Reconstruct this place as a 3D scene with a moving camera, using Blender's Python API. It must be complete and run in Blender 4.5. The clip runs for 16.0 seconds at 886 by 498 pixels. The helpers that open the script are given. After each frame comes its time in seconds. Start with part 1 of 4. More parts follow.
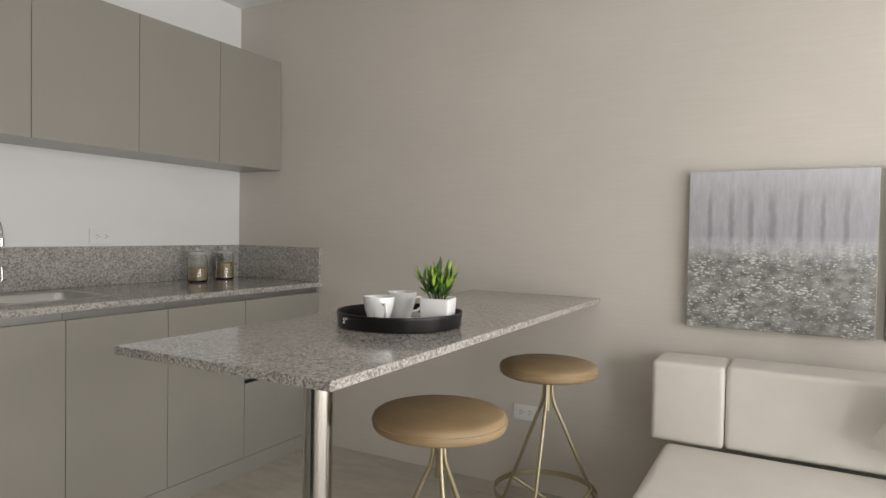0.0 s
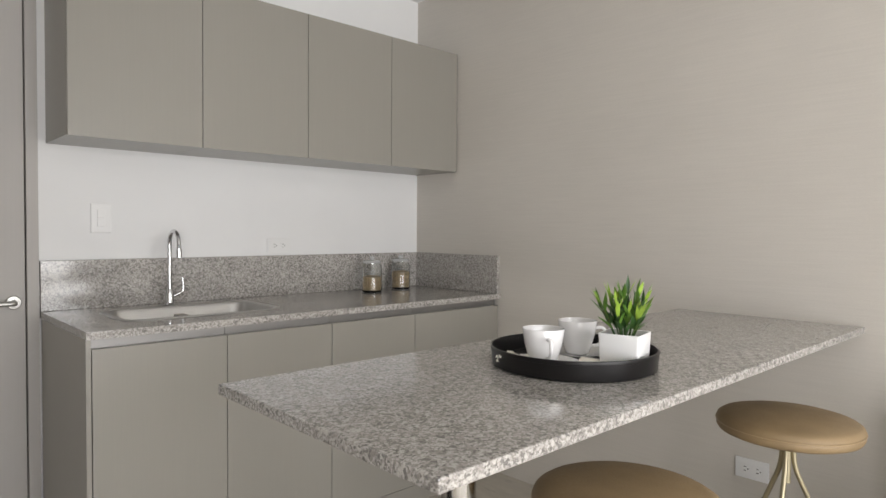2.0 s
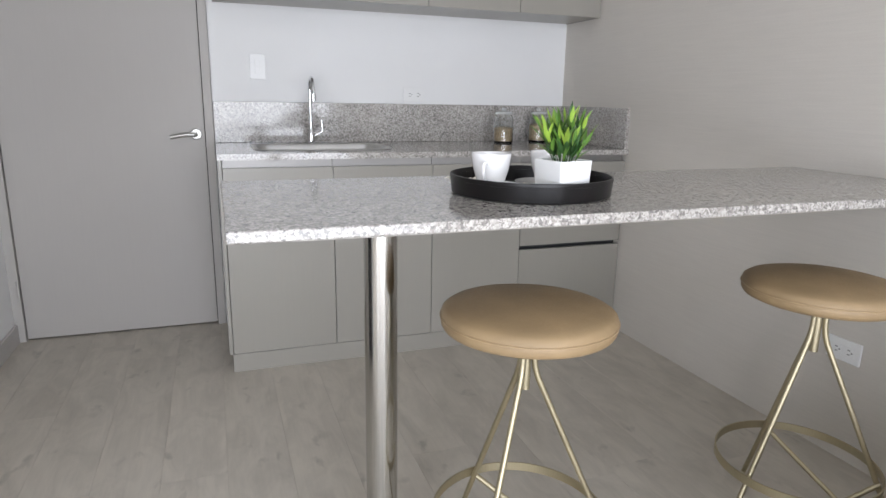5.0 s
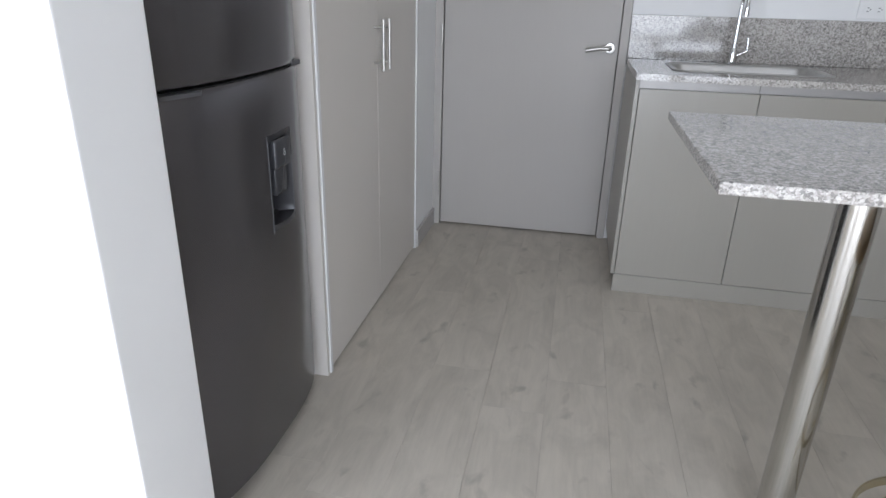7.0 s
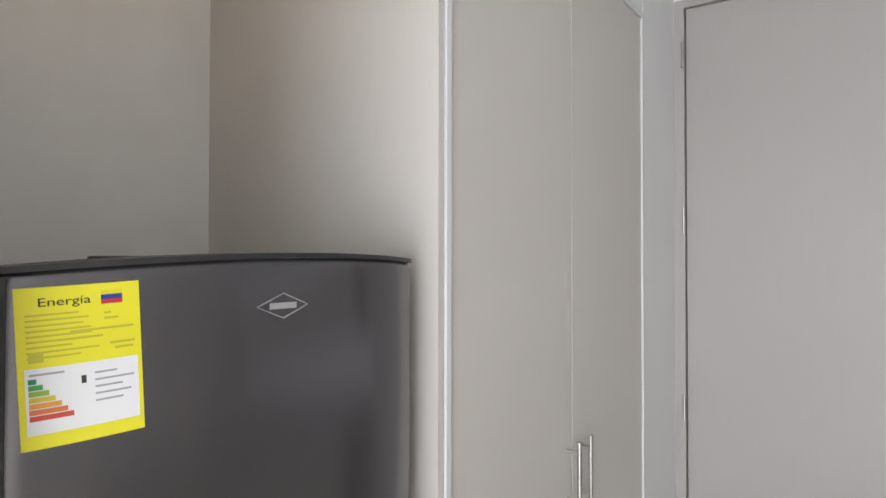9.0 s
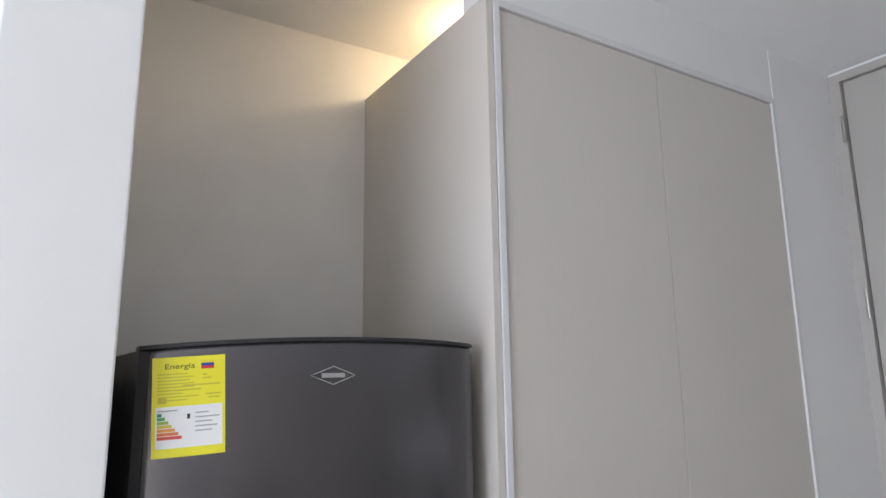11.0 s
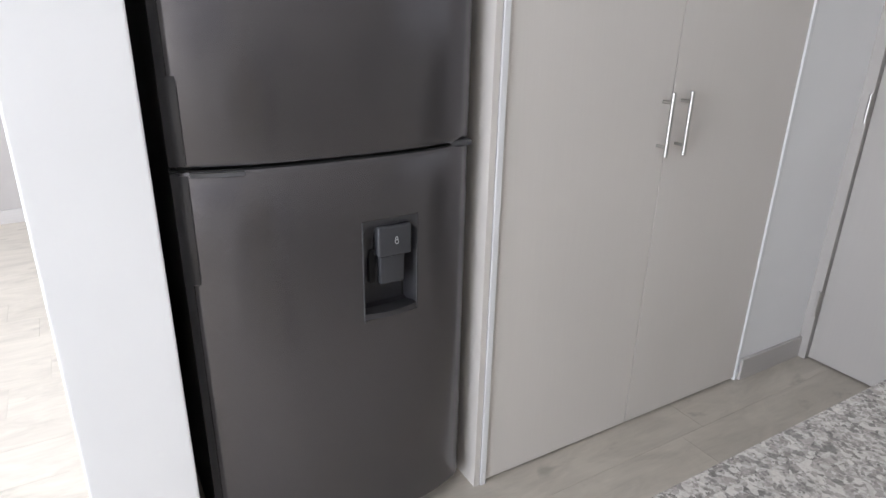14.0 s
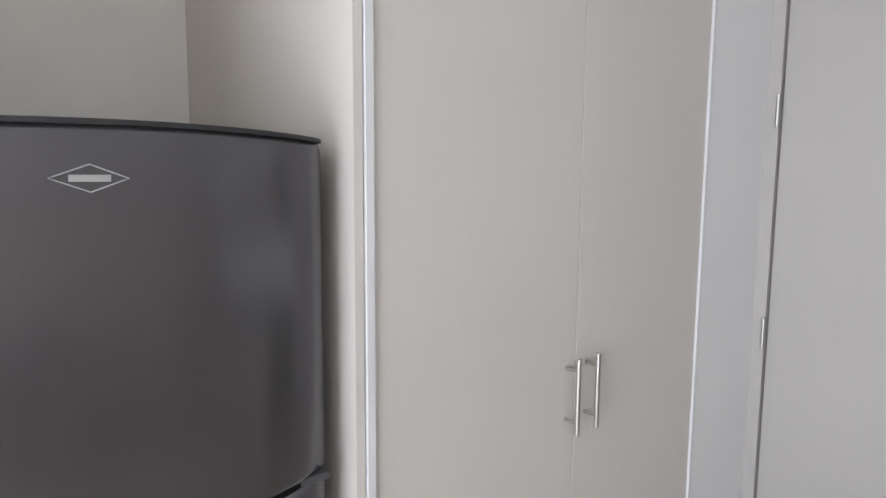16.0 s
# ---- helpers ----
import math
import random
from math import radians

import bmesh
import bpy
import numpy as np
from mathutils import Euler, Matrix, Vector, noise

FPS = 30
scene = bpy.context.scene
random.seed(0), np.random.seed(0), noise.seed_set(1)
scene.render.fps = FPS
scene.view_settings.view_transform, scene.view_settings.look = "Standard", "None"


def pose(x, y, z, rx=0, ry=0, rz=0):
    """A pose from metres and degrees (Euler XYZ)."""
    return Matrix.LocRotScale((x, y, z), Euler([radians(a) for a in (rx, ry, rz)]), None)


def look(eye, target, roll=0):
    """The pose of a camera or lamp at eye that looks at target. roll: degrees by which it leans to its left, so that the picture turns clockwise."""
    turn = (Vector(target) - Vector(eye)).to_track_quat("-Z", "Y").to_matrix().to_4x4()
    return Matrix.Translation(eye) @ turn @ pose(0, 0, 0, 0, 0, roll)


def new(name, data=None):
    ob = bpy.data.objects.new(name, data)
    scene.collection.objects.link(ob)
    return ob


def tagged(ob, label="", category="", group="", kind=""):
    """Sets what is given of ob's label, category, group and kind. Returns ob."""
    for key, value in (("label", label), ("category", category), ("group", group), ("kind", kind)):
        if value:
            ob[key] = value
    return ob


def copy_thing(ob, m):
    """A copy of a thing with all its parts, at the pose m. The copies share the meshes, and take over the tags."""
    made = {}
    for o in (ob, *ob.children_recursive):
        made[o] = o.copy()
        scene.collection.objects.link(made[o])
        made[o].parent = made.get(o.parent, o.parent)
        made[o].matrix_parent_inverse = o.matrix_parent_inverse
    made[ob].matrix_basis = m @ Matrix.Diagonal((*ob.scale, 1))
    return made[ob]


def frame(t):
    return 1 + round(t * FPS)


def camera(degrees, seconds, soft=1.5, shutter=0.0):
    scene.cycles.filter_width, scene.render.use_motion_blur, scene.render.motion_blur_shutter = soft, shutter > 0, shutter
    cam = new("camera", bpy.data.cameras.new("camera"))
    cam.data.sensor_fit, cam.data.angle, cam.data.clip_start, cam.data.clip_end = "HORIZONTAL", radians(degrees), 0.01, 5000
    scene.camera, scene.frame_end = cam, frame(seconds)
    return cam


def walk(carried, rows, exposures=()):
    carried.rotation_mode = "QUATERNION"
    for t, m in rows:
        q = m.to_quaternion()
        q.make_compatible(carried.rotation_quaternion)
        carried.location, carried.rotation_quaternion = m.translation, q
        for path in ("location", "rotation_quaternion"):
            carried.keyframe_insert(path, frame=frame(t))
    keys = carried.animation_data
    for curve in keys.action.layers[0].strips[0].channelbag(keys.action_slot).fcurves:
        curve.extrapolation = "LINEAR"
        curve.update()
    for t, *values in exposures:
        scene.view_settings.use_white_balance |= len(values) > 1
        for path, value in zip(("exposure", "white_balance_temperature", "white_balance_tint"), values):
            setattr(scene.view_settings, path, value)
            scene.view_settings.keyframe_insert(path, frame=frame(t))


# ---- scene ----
cam = camera(70.1, 16.0)
PATH = [
    (0, (-2.806, -2.986, 1.212), (-1.055, -2.021, 1.16), 1.1),
    (0.5, (-2.803, -2.972, 1.213), (-1.19, -1.791, 1.159), 1.1),
    (1, (-2.772, -2.951, 1.194), (-1.257, -1.647, 1.14), 1.0),
    (1.5, (-2.647, -2.871, 1.207), (-1.179, -1.514, 1.153), 0.8),
    (2, (-2.405, -2.808, 1.235), (-1.042, -1.345, 1.179), 0.4),
    (2.5, (-2.151, -2.8, 1.3), (-0.953, -1.2, 1.24), 0.5),
    (3, (-1.924, -2.817, 1.353), (-0.92, -1.089, 1.3), 0.3),
    (3.2, (-1.862, -2.854, 1.363), (-0.973, -1.064, 1.319), 0.4),
    (5.3, (-1.897, -3.305, 1.119), (-1.261, -1.499, 0.541), 1.3),
    (5.5, (-1.891, -3.31, 1.114), (-1.281, -1.521, 0.46), 1.4),
    (6, (-1.933, -3.283, 1.171), (-1.496, -1.478, 0.429), 1.5),
    (6.5, (-2.038, -3.261, 1.202), (-2.019, -1.407, 0.452), 1.8),
    (7, (-2.115, -3.235, 1.188), (-2.476, -1.418, 0.433), 1.5),
    (7.5, (-2.16, -3.101, 1.263), (-2.716, -1.32, 0.543), 1.3),
    (8, (-2.202, -2.92, 1.372), (-2.917, -1.129, 0.845), 1.1),
    (8.5, (-2.181, -2.679, 1.467), (-3.079, -0.91, 1.213), 0.5),
    (9, (-2.161, -2.495, 1.547), (-3.309, -0.857, 1.583), 0.1),
    (9.2, (-2.157, -2.448, 1.589), (-3.412, -0.896, 1.713), 0.4),
    (11.3, (-1.673, -2.379, 1.479), (-3.38, -1.394, 1.818), -0.1),
    (11.5, (-1.663, -2.398, 1.468), (-3.376, -1.386, 1.675), 0.4),
    (12, (-1.626, -2.408, 1.413), (-3.341, -1.382, 1.346), 1.0),
    (12.5, (-1.624, -2.411, 1.37), (-3.32, -1.391, 1.082), 1.1),
    (13, (-1.641, -2.408, 1.328), (-3.3, -1.412, 0.824), 1.1),
    (13.5, (-1.631, -2.401, 1.31), (-3.258, -1.431, 0.666), 1.2),
    (14, (-1.626, -2.399, 1.305), (-3.228, -1.446, 0.578), 1.2),
    (14.5, (-1.615, -2.399, 1.31), (-3.207, -1.453, 0.555), 1.2),
    (15, (-1.653, -2.385, 1.343), (-3.24, -1.409, 0.616), 1.0),
    (15.5, (-1.768, -2.318, 1.417), (-3.34, -1.193, 0.905), 1.0),
    (15.7, (-1.852, -2.263, 1.443), (-3.396, -1.045, 1.054), 0.6),
    (16, (-1.985, -2.126, 1.495), (-3.466, -0.802, 1.261), 0.4),
]
EXPOSURE = [(0.0, -0.29, 7000, 13), (1.0, -0.02, 7000, 13), (2.5, 0.04, 6700, 13), (3.2, 0.06, 6600, 13), (5.3, 0.19, 6200, 14), (6.5, 0.2, 6100, 13), (7.0, 0.05, 6000, 13), (7.5, -0.28, 5950, 13), (8.0, -0.42, 6050, 13), (8.5, 0.05, 6300, 12), (9.0, 0.42, 6350, 13), (11.3, 0.2, 6050, 14), (12.0, 0.32, 6080, 14), (13.0, 0.44, 6100, 14), (14.5, 0.55, 6150, 15), (15.5, 0.58, 6150, 14), (16.0, 0.62, 6150, 14)]
walk(cam, [(t, look(e, g, r)) for t, e, g, r in PATH], EXPOSURE)

# ---- world, windows' daylight ----
world = bpy.data.worlds.new("sky")
scene.world = world
world.use_nodes = True
_n = world.node_tree.nodes
_sky = _n.new("ShaderNodeTexSky")
_sky.sky_type, _sky.sun_disc, _sky.sun_elevation, _sky.sun_rotation = "NISHITA", False, radians(50), 0.0
world.node_tree.links.new(_sky.outputs[0], _n["Background"].inputs[0])
_n["Background"].inputs[1].default_value = 0.12


def lamp(name, kind, m, energy, colour=(1, 1, 1), **more):
    data = bpy.data.lights.new(name, kind)
    data.energy, data.color = energy, colour
    for key, value in more.items():
        if key == "size":
            data.shape, data.size, data.size_y = "RECTANGLE", value[0], value[1]
        if key == "angle":
            data.angle = value
        if key == "soft":
            data.shadow_soft_size = value
    ob = new(name, data)
    ob.matrix_world = m
    return ob


SKY_W1, SKY_W2, LED_W = 103.0, 80.0, 3.3
lamp("sun", "SUN", look((0, 10, 12), (0, 0, 0)), 1.0, (1, 0.96, 0.9), angle=radians(12))
lamp("window_daylight", "AREA", look((-1.55, -5.62, 1.0), (-1.55, 0, 0.9)), SKY_W1, (0.93, 0.965, 1.0), size=(2.3, 1.85))
lamp("window_daylight", "AREA", look((-4.05, -5.62, 1.1), (-4.05, 0, 0.8)), SKY_W2, (0.93, 0.965, 1.0), size=(1.25, 2.0))
lamp("cove_glow", "POINT", pose(-3.2, -1.31, 2.47), LED_W, (1.0, 0.72, 0.38), soft=0.03)


# ---- materials ----
class Nodes:
    def __init__(self, name):
        self.m = bpy.data.materials.new(name)
        self.m.use_nodes = True
        self.t = self.m.node_tree
        self.b = self.t.nodes["Principled BSDF"]

    def add(self, kind, **values):
        n = self.t.nodes.new("ShaderNode" + kind)
        for key, value in values.items():
            n.inputs[key.replace("_", " ")].default_value = value
        return n

    def link(self, a, b):
        self.t.links.new(a, b)

    def coords(self, scale=(1, 1, 1), kind="Object"):
        c, p = self.add("TexCoord"), self.add("Mapping")
        p.inputs["Scale"].default_value = scale
        self.link(c.outputs[kind], p.inputs["Vector"])
        return p.outputs[0]

    def noise(self, vec, scale, detail=3, rough=0.5, dist=0.0):
        n = self.add("TexNoise", Scale=scale, Detail=detail, Roughness=rough, Distortion=dist)
        self.link(vec, n.inputs["Vector"])
        return n.outputs["Fac"]

    def ramp(self, fac, stops):
        r = self.add("ValToRGB")
        e = r.color_ramp.elements
        while len(e) < len(stops):
            e.new(0.5)
        for el, (at, col) in zip(e, stops):
            el.position, el.color = at, (*col, 1) if len(col) == 3 else col
        self.link(fac, r.inputs[0])
        return r.outputs[0]

    def mix(self, fac, a, b, mode="MIX"):
        n = self.t.nodes.new("ShaderNodeMix")
        n.data_type, n.blend_type = "RGBA", mode
        for sock, v in ((n.inputs[0], fac), (n.inputs[6], a), (n.inputs[7], b)):
            if isinstance(v, bpy.types.NodeSocket):
                self.link(v, sock)
            elif isinstance(v, (int, float)):
                sock.default_value = v
            else:
                sock.default_value = (*v, 1)
        return n.outputs[2]

    def math(self, op, a, b=0.0):
        n = self.t.nodes.new("ShaderNodeMath")
        n.operation = op
        for sock, v in ((n.inputs[0], a), (n.inputs[1], b)):
            if isinstance(v, bpy.types.NodeSocket):
                self.link(v, sock)
            else:
                sock.default_value = v
        return n.outputs[0]

    def bump(self, height, strength=0.1, distance=0.002):
        n = self.add("Bump", Strength=strength, Distance=distance)
        self.link(height, n.inputs["Height"])
        self.link(n.outputs[0], self.b.inputs["Normal"])

    def set(self, colour=None, rough=None, metal=None, **more):
        for key, v in (("Base Color", colour), ("Roughness", rough), ("Metallic", metal)):
            if v is None:
                continue
            if isinstance(v, bpy.types.NodeSocket):
                self.link(v, self.b.inputs[key])
            else:
                self.b.inputs[key].default_value = (*v, 1) if key == "Base Color" else v
        for key, v in more.items():
            self.b.inputs[key.replace("_", " ")].default_value = v
        return self.m


def shade(c, f):
    return tuple(min(1, v * f) for v in c)


def plain(name, c, rough=0.5, metal=0.0, vary=0.06, scale=6, grain=0.0, grain_scale=300, **more):
    """A near-plain surface with large faint variation and a fine relief."""
    n = Nodes(name)
    v = n.coords()
    f = n.noise(v, scale, 4)
    col = n.ramp(f, [(0.3, shade(c, 1 - vary)), (0.7, shade(c, 1 + vary))])
    r = n.math("MULTIPLY_ADD", f, 0.12)
    r.node.inputs[2].default_value = rough - 0.06
    n.set(col, r, metal, **more)
    if grain:
        n.bump(n.noise(v, grain_scale, 3), grain, 0.001)
    return n.m


def laminate(name, c, axis=2, rough=0.42, depth=0.05):
    """Melamine board with a fine linear grain along one axis."""
    n = Nodes(name)
    s = [60, 60, 60]
    s[axis] = 1.2
    g = n.noise(n.coords(s), 4, 4, 0.6)
    big = n.noise(n.coords(), 1.3, 2)
    col = n.ramp(g, [(0.3, shade(c, 1 - depth)), (0.7, shade(c, 1 + depth))])
    col = n.mix(0.25, col, n.ramp(big, [(0.35, shade(c, 0.93)), (0.65, shade(c, 1.05))]))
    n.set(col, rough)
    n.bump(g, 0.06, 0.0005)
    return n.m


def wall_paper():
    n = Nodes("grasscloth_wallpaper")
    streak = n.noise(n.coords((0.6, 0.9, 26)), 5, 5, 0.62, 0.4)
    fine = n.noise(n.coords((20, 26, 160)), 4, 4, 0.6)
    cloud = n.noise(n.coords((1, 1, 1.6)), 1.4, 3)
    c = (0.61, 0.575, 0.522)
    col = n.ramp(streak, [(0.28, shade(c, 0.93)), (0.52, c), (0.75, shade(c, 1.07))])
    col = n.mix(0.28, col, n.ramp(fine, [(0.3, shade(c, 0.86)), (0.7, shade(c, 1.12))]))
    col = n.mix(0.3, col, n.ramp(cloud, [(0.3, shade(c, 0.90)), (0.7, shade(c, 1.08))]))
    n.set(col, 0.62)
    n.bump(n.math("ADD", streak, fine), 0.25, 0.002)
    return n.m


def granite():
    n = Nodes("grey_granite")
    v = n.coords()
    w = n.add("TexNoise", Scale=110.0, Detail=3.0)
    n.link(v, w.inputs["Vector"])
    warped = n.t.nodes.new("ShaderNodeVectorMath")
    warped.operation = "MULTIPLY_ADD"
    n.link(w.outputs["Color"], warped.inputs[0])
    warped.inputs[1].default_value = (0.011, 0.011, 0.011)
    n.link(v, warped.inputs[2])

    def cells(scale):
        c = n.add("TexVoronoi", Scale=scale)
        n.link(warped.outputs[0], c.inputs["Vector"])
        s = n.add("SeparateColor")
        n.link(c.outputs["Color"], s.inputs[0])
        return s.outputs[0], s.outputs[1]

    a, a2 = cells(165)
    b, b2 = cells(310)
    c1 = n.ramp(a, [(0.0, (0.045, 0.042, 0.040)), (0.22, (0.11, 0.108, 0.105)), (0.36, (0.26, 0.238, 0.222)), (0.60, (0.42, 0.40, 0.375)), (0.82, (0.68, 0.66, 0.63))])
    c2 = n.ramp(b, [(0.0, (0.055, 0.052, 0.05)), (0.26, (0.22, 0.205, 0.19)), (0.5, (0.43, 0.415, 0.39)), (0.85, (0.72, 0.70, 0.67))])
    col = n.mix(n.ramp(n.noise(v, 70, 3, 0.6), [(0.42, (0.1,) * 3), (0.58, (0.9,) * 3)]), c1, c2)
    grit = n.noise(v, 420, 3, 0.7)
    col = n.mix(0.2, col, n.ramp(grit, [(0.3, (0.12, 0.115, 0.11)), (0.7, (0.7, 0.68, 0.65))]))
    big = n.noise(v, 7, 3)
    col = n.mix(0.15, col, n.ramp(big, [(0.35, (0.24, 0.23, 0.215)), (0.65, (0.52, 0.505, 0.48))]))
    col = n.mix(1.0, col, (0.92, 0.90, 0.885), "MULTIPLY")
    n.set(col, n.ramp(b2, [(0, (0.06,) * 3), (1, (0.15,) * 3)]), Specular_IOR_Level=0.7)
    return n.m


def planks():
    n = Nodes("greige_wood_floor")
    info = n.add("ObjectInfo")
    rnd = info.outputs["Random"]
    shift = n.t.nodes.new("ShaderNodeVectorMath")
    shift.operation = "MULTIPLY_ADD"
    comb = n.add("CombineXYZ")
    for i in range(3):
        n.link(rnd, comb.inputs[i])
    n.link(comb.outputs[0], shift.inputs[0])
    shift.inputs[1].default_value = (7, 13, 5)
    c = n.add("TexCoord")
    n.link(c.outputs["Object"], shift.inputs[2])

    def at(scale):
        p = n.add("Mapping")
        p.inputs["Scale"].default_value = scale
        n.link(shift.outputs[0], p.inputs["Vector"])
        return p.outputs[0]

    grain = n.noise(at((26, 1.6, 5)), 3.0, 6, 0.62, 0.5)
    fine = n.noise(at((150, 5, 5)), 3.0, 4, 0.6)
    blot = n.noise(at((7, 2.6, 1)), 1.6, 4, 0.6, 0.8)
    knots = n.noise(at((9, 5, 1)), 1.5, 3, 0.5, 0.3)
    c0 = (0.535, 0.492, 0.424)
    col = n.ramp(grain, [(0.3, shade(c0, 0.88)), (0.52, c0), (0.75, shade(c0, 1.08))])
    col = n.mix(0.15, col, n.ramp(fine, [(0.3, shade(c0, 0.78)), (0.7, shade(c0, 1.14))]))
    col = n.mix(0.45, col, n.ramp(blot, [(0.3, shade(c0, 0.66)), (0.62, shade(c0, 1.10))]))
    col = n.mix(n.ramp(knots, [(0.64, (0, 0, 0)), (0.76, (0.6,) * 3)]), col, shade(c0, 0.52))
    col = n.mix(0.5, col, n.ramp(rnd, [(0, (0.93,) * 3), (1, (1.0,) * 3)]), "MULTIPLY")
    n.set(col, n.ramp(grain, [(0.3, (0.42,) * 3), (0.7, (0.55,) * 3)]))
    n.bump(grain, 0.12, 0.001)
    return n.m


def brushed(name, c, rough, axis=2, metal=1.0, amount=0.12):
    n = Nodes(name)
    s = [220, 220, 220]
    s[axis] = 1.5
    g = n.noise(n.coords(s), 3, 4, 0.6)
    big = n.noise(n.coords(), 2.2, 3)
    col = n.ramp(g, [(0.3, shade(c, 1 - amount)), (0.7, shade(c, 1 + amount))])
    col = n.mix(0.2, col, n.ramp(big, [(0.3, shade(c, 0.85)), (0.7, shade(c, 1.1))]))
    n.set(col, n.ramp(g, [(0.3, (rough * 0.85,) * 3), (0.7, (rough * 1.15,) * 3)]), metal)
    return n.m


def leather(name, c, rough=0.45, vary=0.15):
    n = Nodes(name)
    v = n.coords()
    big = n.noise(v, 7, 4, 0.6)
    pores = n.noise(v, 260, 2)
    col = n.ramp(big, [(0.3, shade(c, 1 - vary)), (0.7, shade(c, 1 + 0.7 * vary))])
    n.set(col, n.ramp(pores, [(0.3, (rough - 0.07,) * 3), (0.7, (rough + 0.1,) * 3)]))
    n.bump(pores, 0.12, 0.0008)
    return n.m


def glass(name, c=(0.96, 0.98, 0.98), rough=0.02):
    n = Nodes(name)
    return n.set(c, rough, 0.0, Transmission_Weight=1.0, IOR=1.45)


def painted_canvas():
    """A grey misty wood above a field of small white flowers, laid on thick."""
    n = Nodes("painted_canvas")
    c = n.add("TexCoord")
    sep = n.add("SeparateXYZ")
    n.link(c.outputs["Object"], sep.inputs[0])
    y, z = sep.outputs[1], sep.outputs[2]
    brush = n.noise(n.coords((1, 14, 3)), 4, 5, 0.65)
    sky = n.ramp(brush, [(0.3, (0.30, 0.30, 0.33)), (0.7, (0.50, 0.50, 0.53))])
    haze = n.ramp(n.math("DIVIDE", z, 0.63), [(0.5, (0.62, 0.62, 0.63)), (0.6, (0.33, 0.33, 0.36)), (0.85, (0.45, 0.45, 0.48)), (1.0, (0.62, 0.62, 0.64))])
    col = n.mix(0.5, sky, haze)
    wob = n.math("MULTIPLY", n.math("SUBTRACT", n.noise(n.coords((1, 3, 10)), 3, 3), 0.5), 0.012)
    yw = n.math("ADD", y, wob)
    trunks = None
    for at, wide in ((0.245, 0.012), (0.165, 0.012), (0.095, 0.014), (0.02, 0.018), (-0.075, 0.012), (-0.15, 0.010), (-0.225, 0.012)):
        d = n.math("DIVIDE", n.math("SUBTRACT", yw, at), wide)
        g = n.math("SUBTRACT", 1.0, n.math("MULTIPLY", d, d))
        g = n.math("MAXIMUM", g, 0.0)
        trunks = g if trunks is None else n.math("MAXIMUM", trunks, g)
    upper = n.ramp(n.math("DIVIDE", z, 0.63), [(0.50, (0, 0, 0)), (0.6, (1, 1, 1)), (0.78, (0.9,) * 3), (0.9, (0, 0, 0))])
    col = n.mix(n.math("MULTIPLY", n.math("MULTIPLY", trunks, upper), 0.42), col, (0.10, 0.10, 0.11))
    field = n.ramp(n.noise(n.coords((1, 1, 1.6)), 22, 5, 0.7), [(0.3, (0.08, 0.08, 0.075)), (0.5, (0.22, 0.215, 0.205)), (0.7, (0.40, 0.40, 0.39))])
    low = n.ramp(n.math("ADD", n.math("DIVIDE", z, 0.63), n.math("MULTIPLY", brush, 0.15)), [(0.50, (1, 1, 1)), (0.64, (0, 0, 0))])
    col = n.mix(low, col, field)
    vor = n.add("TexVoronoi", Scale=70.0, Randomness=1.0)
    wob3 = n.add("TexNoise", Scale=45.0, Detail=3.0)
    n.link(n.coords(), wob3.inputs["Vector"])
    warp = n.t.nodes.new("ShaderNodeVectorMath")
    warp.operation = "MULTIPLY_ADD"
    n.link(wob3.outputs["Color"], warp.inputs[0])
    warp.inputs[1].default_value = (0.02, 0.02, 0.02)
    n.link(n.coords((1, 0.8, 1.7)), warp.inputs[2])
    n.link(warp.outputs[0], vor.inputs["Vector"])
    clump = n.noise(n.coords(), 12, 3)
    dabs = n.ramp(n.math("ADD", vor.outputs["Distance"], n.math("MULTIPLY", n.math("SUBTRACT", 0.5, clump), 1.1)), [(0.22, (1, 1, 1)), (0.34, (0, 0, 0))])
    flower = n.math("MULTIPLY", dabs, n.ramp(n.math("DIVIDE", z, 0.63), [(0.42, (1, 1, 1)), (0.58, (0, 0, 0))]))
    col = n.mix(n.math("MULTIPLY", flower, 0.62), col, (0.78, 0.77, 0.74))
    n.set(col, 0.5)
    n.bump(n.math("ADD", brush, flower), 0.4, 0.003)
    return n.m


M_WHITE = plain("white_wall_paint", (0.80, 0.80, 0.795), 0.6, vary=0.02, scale=2.5, grain=0.12, grain_scale=180)
M_CEIL = plain("white_ceiling_paint", (0.82, 0.82, 0.82), 0.7, vary=0.015, grain=0.1, grain_scale=150)
M_PAPER = wall_paper()
M_CAB = laminate("taupe_laminate", (0.298, 0.282, 0.249), 2, 0.29, 0.02)
M_CABX = laminate("taupe_laminate_edge", (0.30, 0.28, 0.255), 2)
M_CLOSET = laminate("greige_linear_laminate", (0.63, 0.597, 0.555), 2, depth=0.016)
M_FRAME = plain("white_lacquer", (0.72, 0.72, 0.72), 0.35, vary=0.02)
M_DOOR = laminate("pale_grey_door_laminate", (0.43, 0.409, 0.384), 2, 0.5, 0.015)
# near-black that paints the shade in the gaps round the door
M_GAPSHADE = plain("gap_shade", (0.03, 0.03, 0.03), 0.8)
M_GRANITE = granite()
M_PLANK = planks()
M_SUB = plain("floor_underlay", (0.22, 0.20, 0.18), 0.9)
M_BASE = laminate("grey_baseboard", (0.46, 0.44, 0.42), 1)
M_STEEL = brushed("brushed_steel", (0.54, 0.53, 0.51), 0.15)
M_SINK = brushed("sink_steel", (0.56, 0.555, 0.54), 0.32, 0)
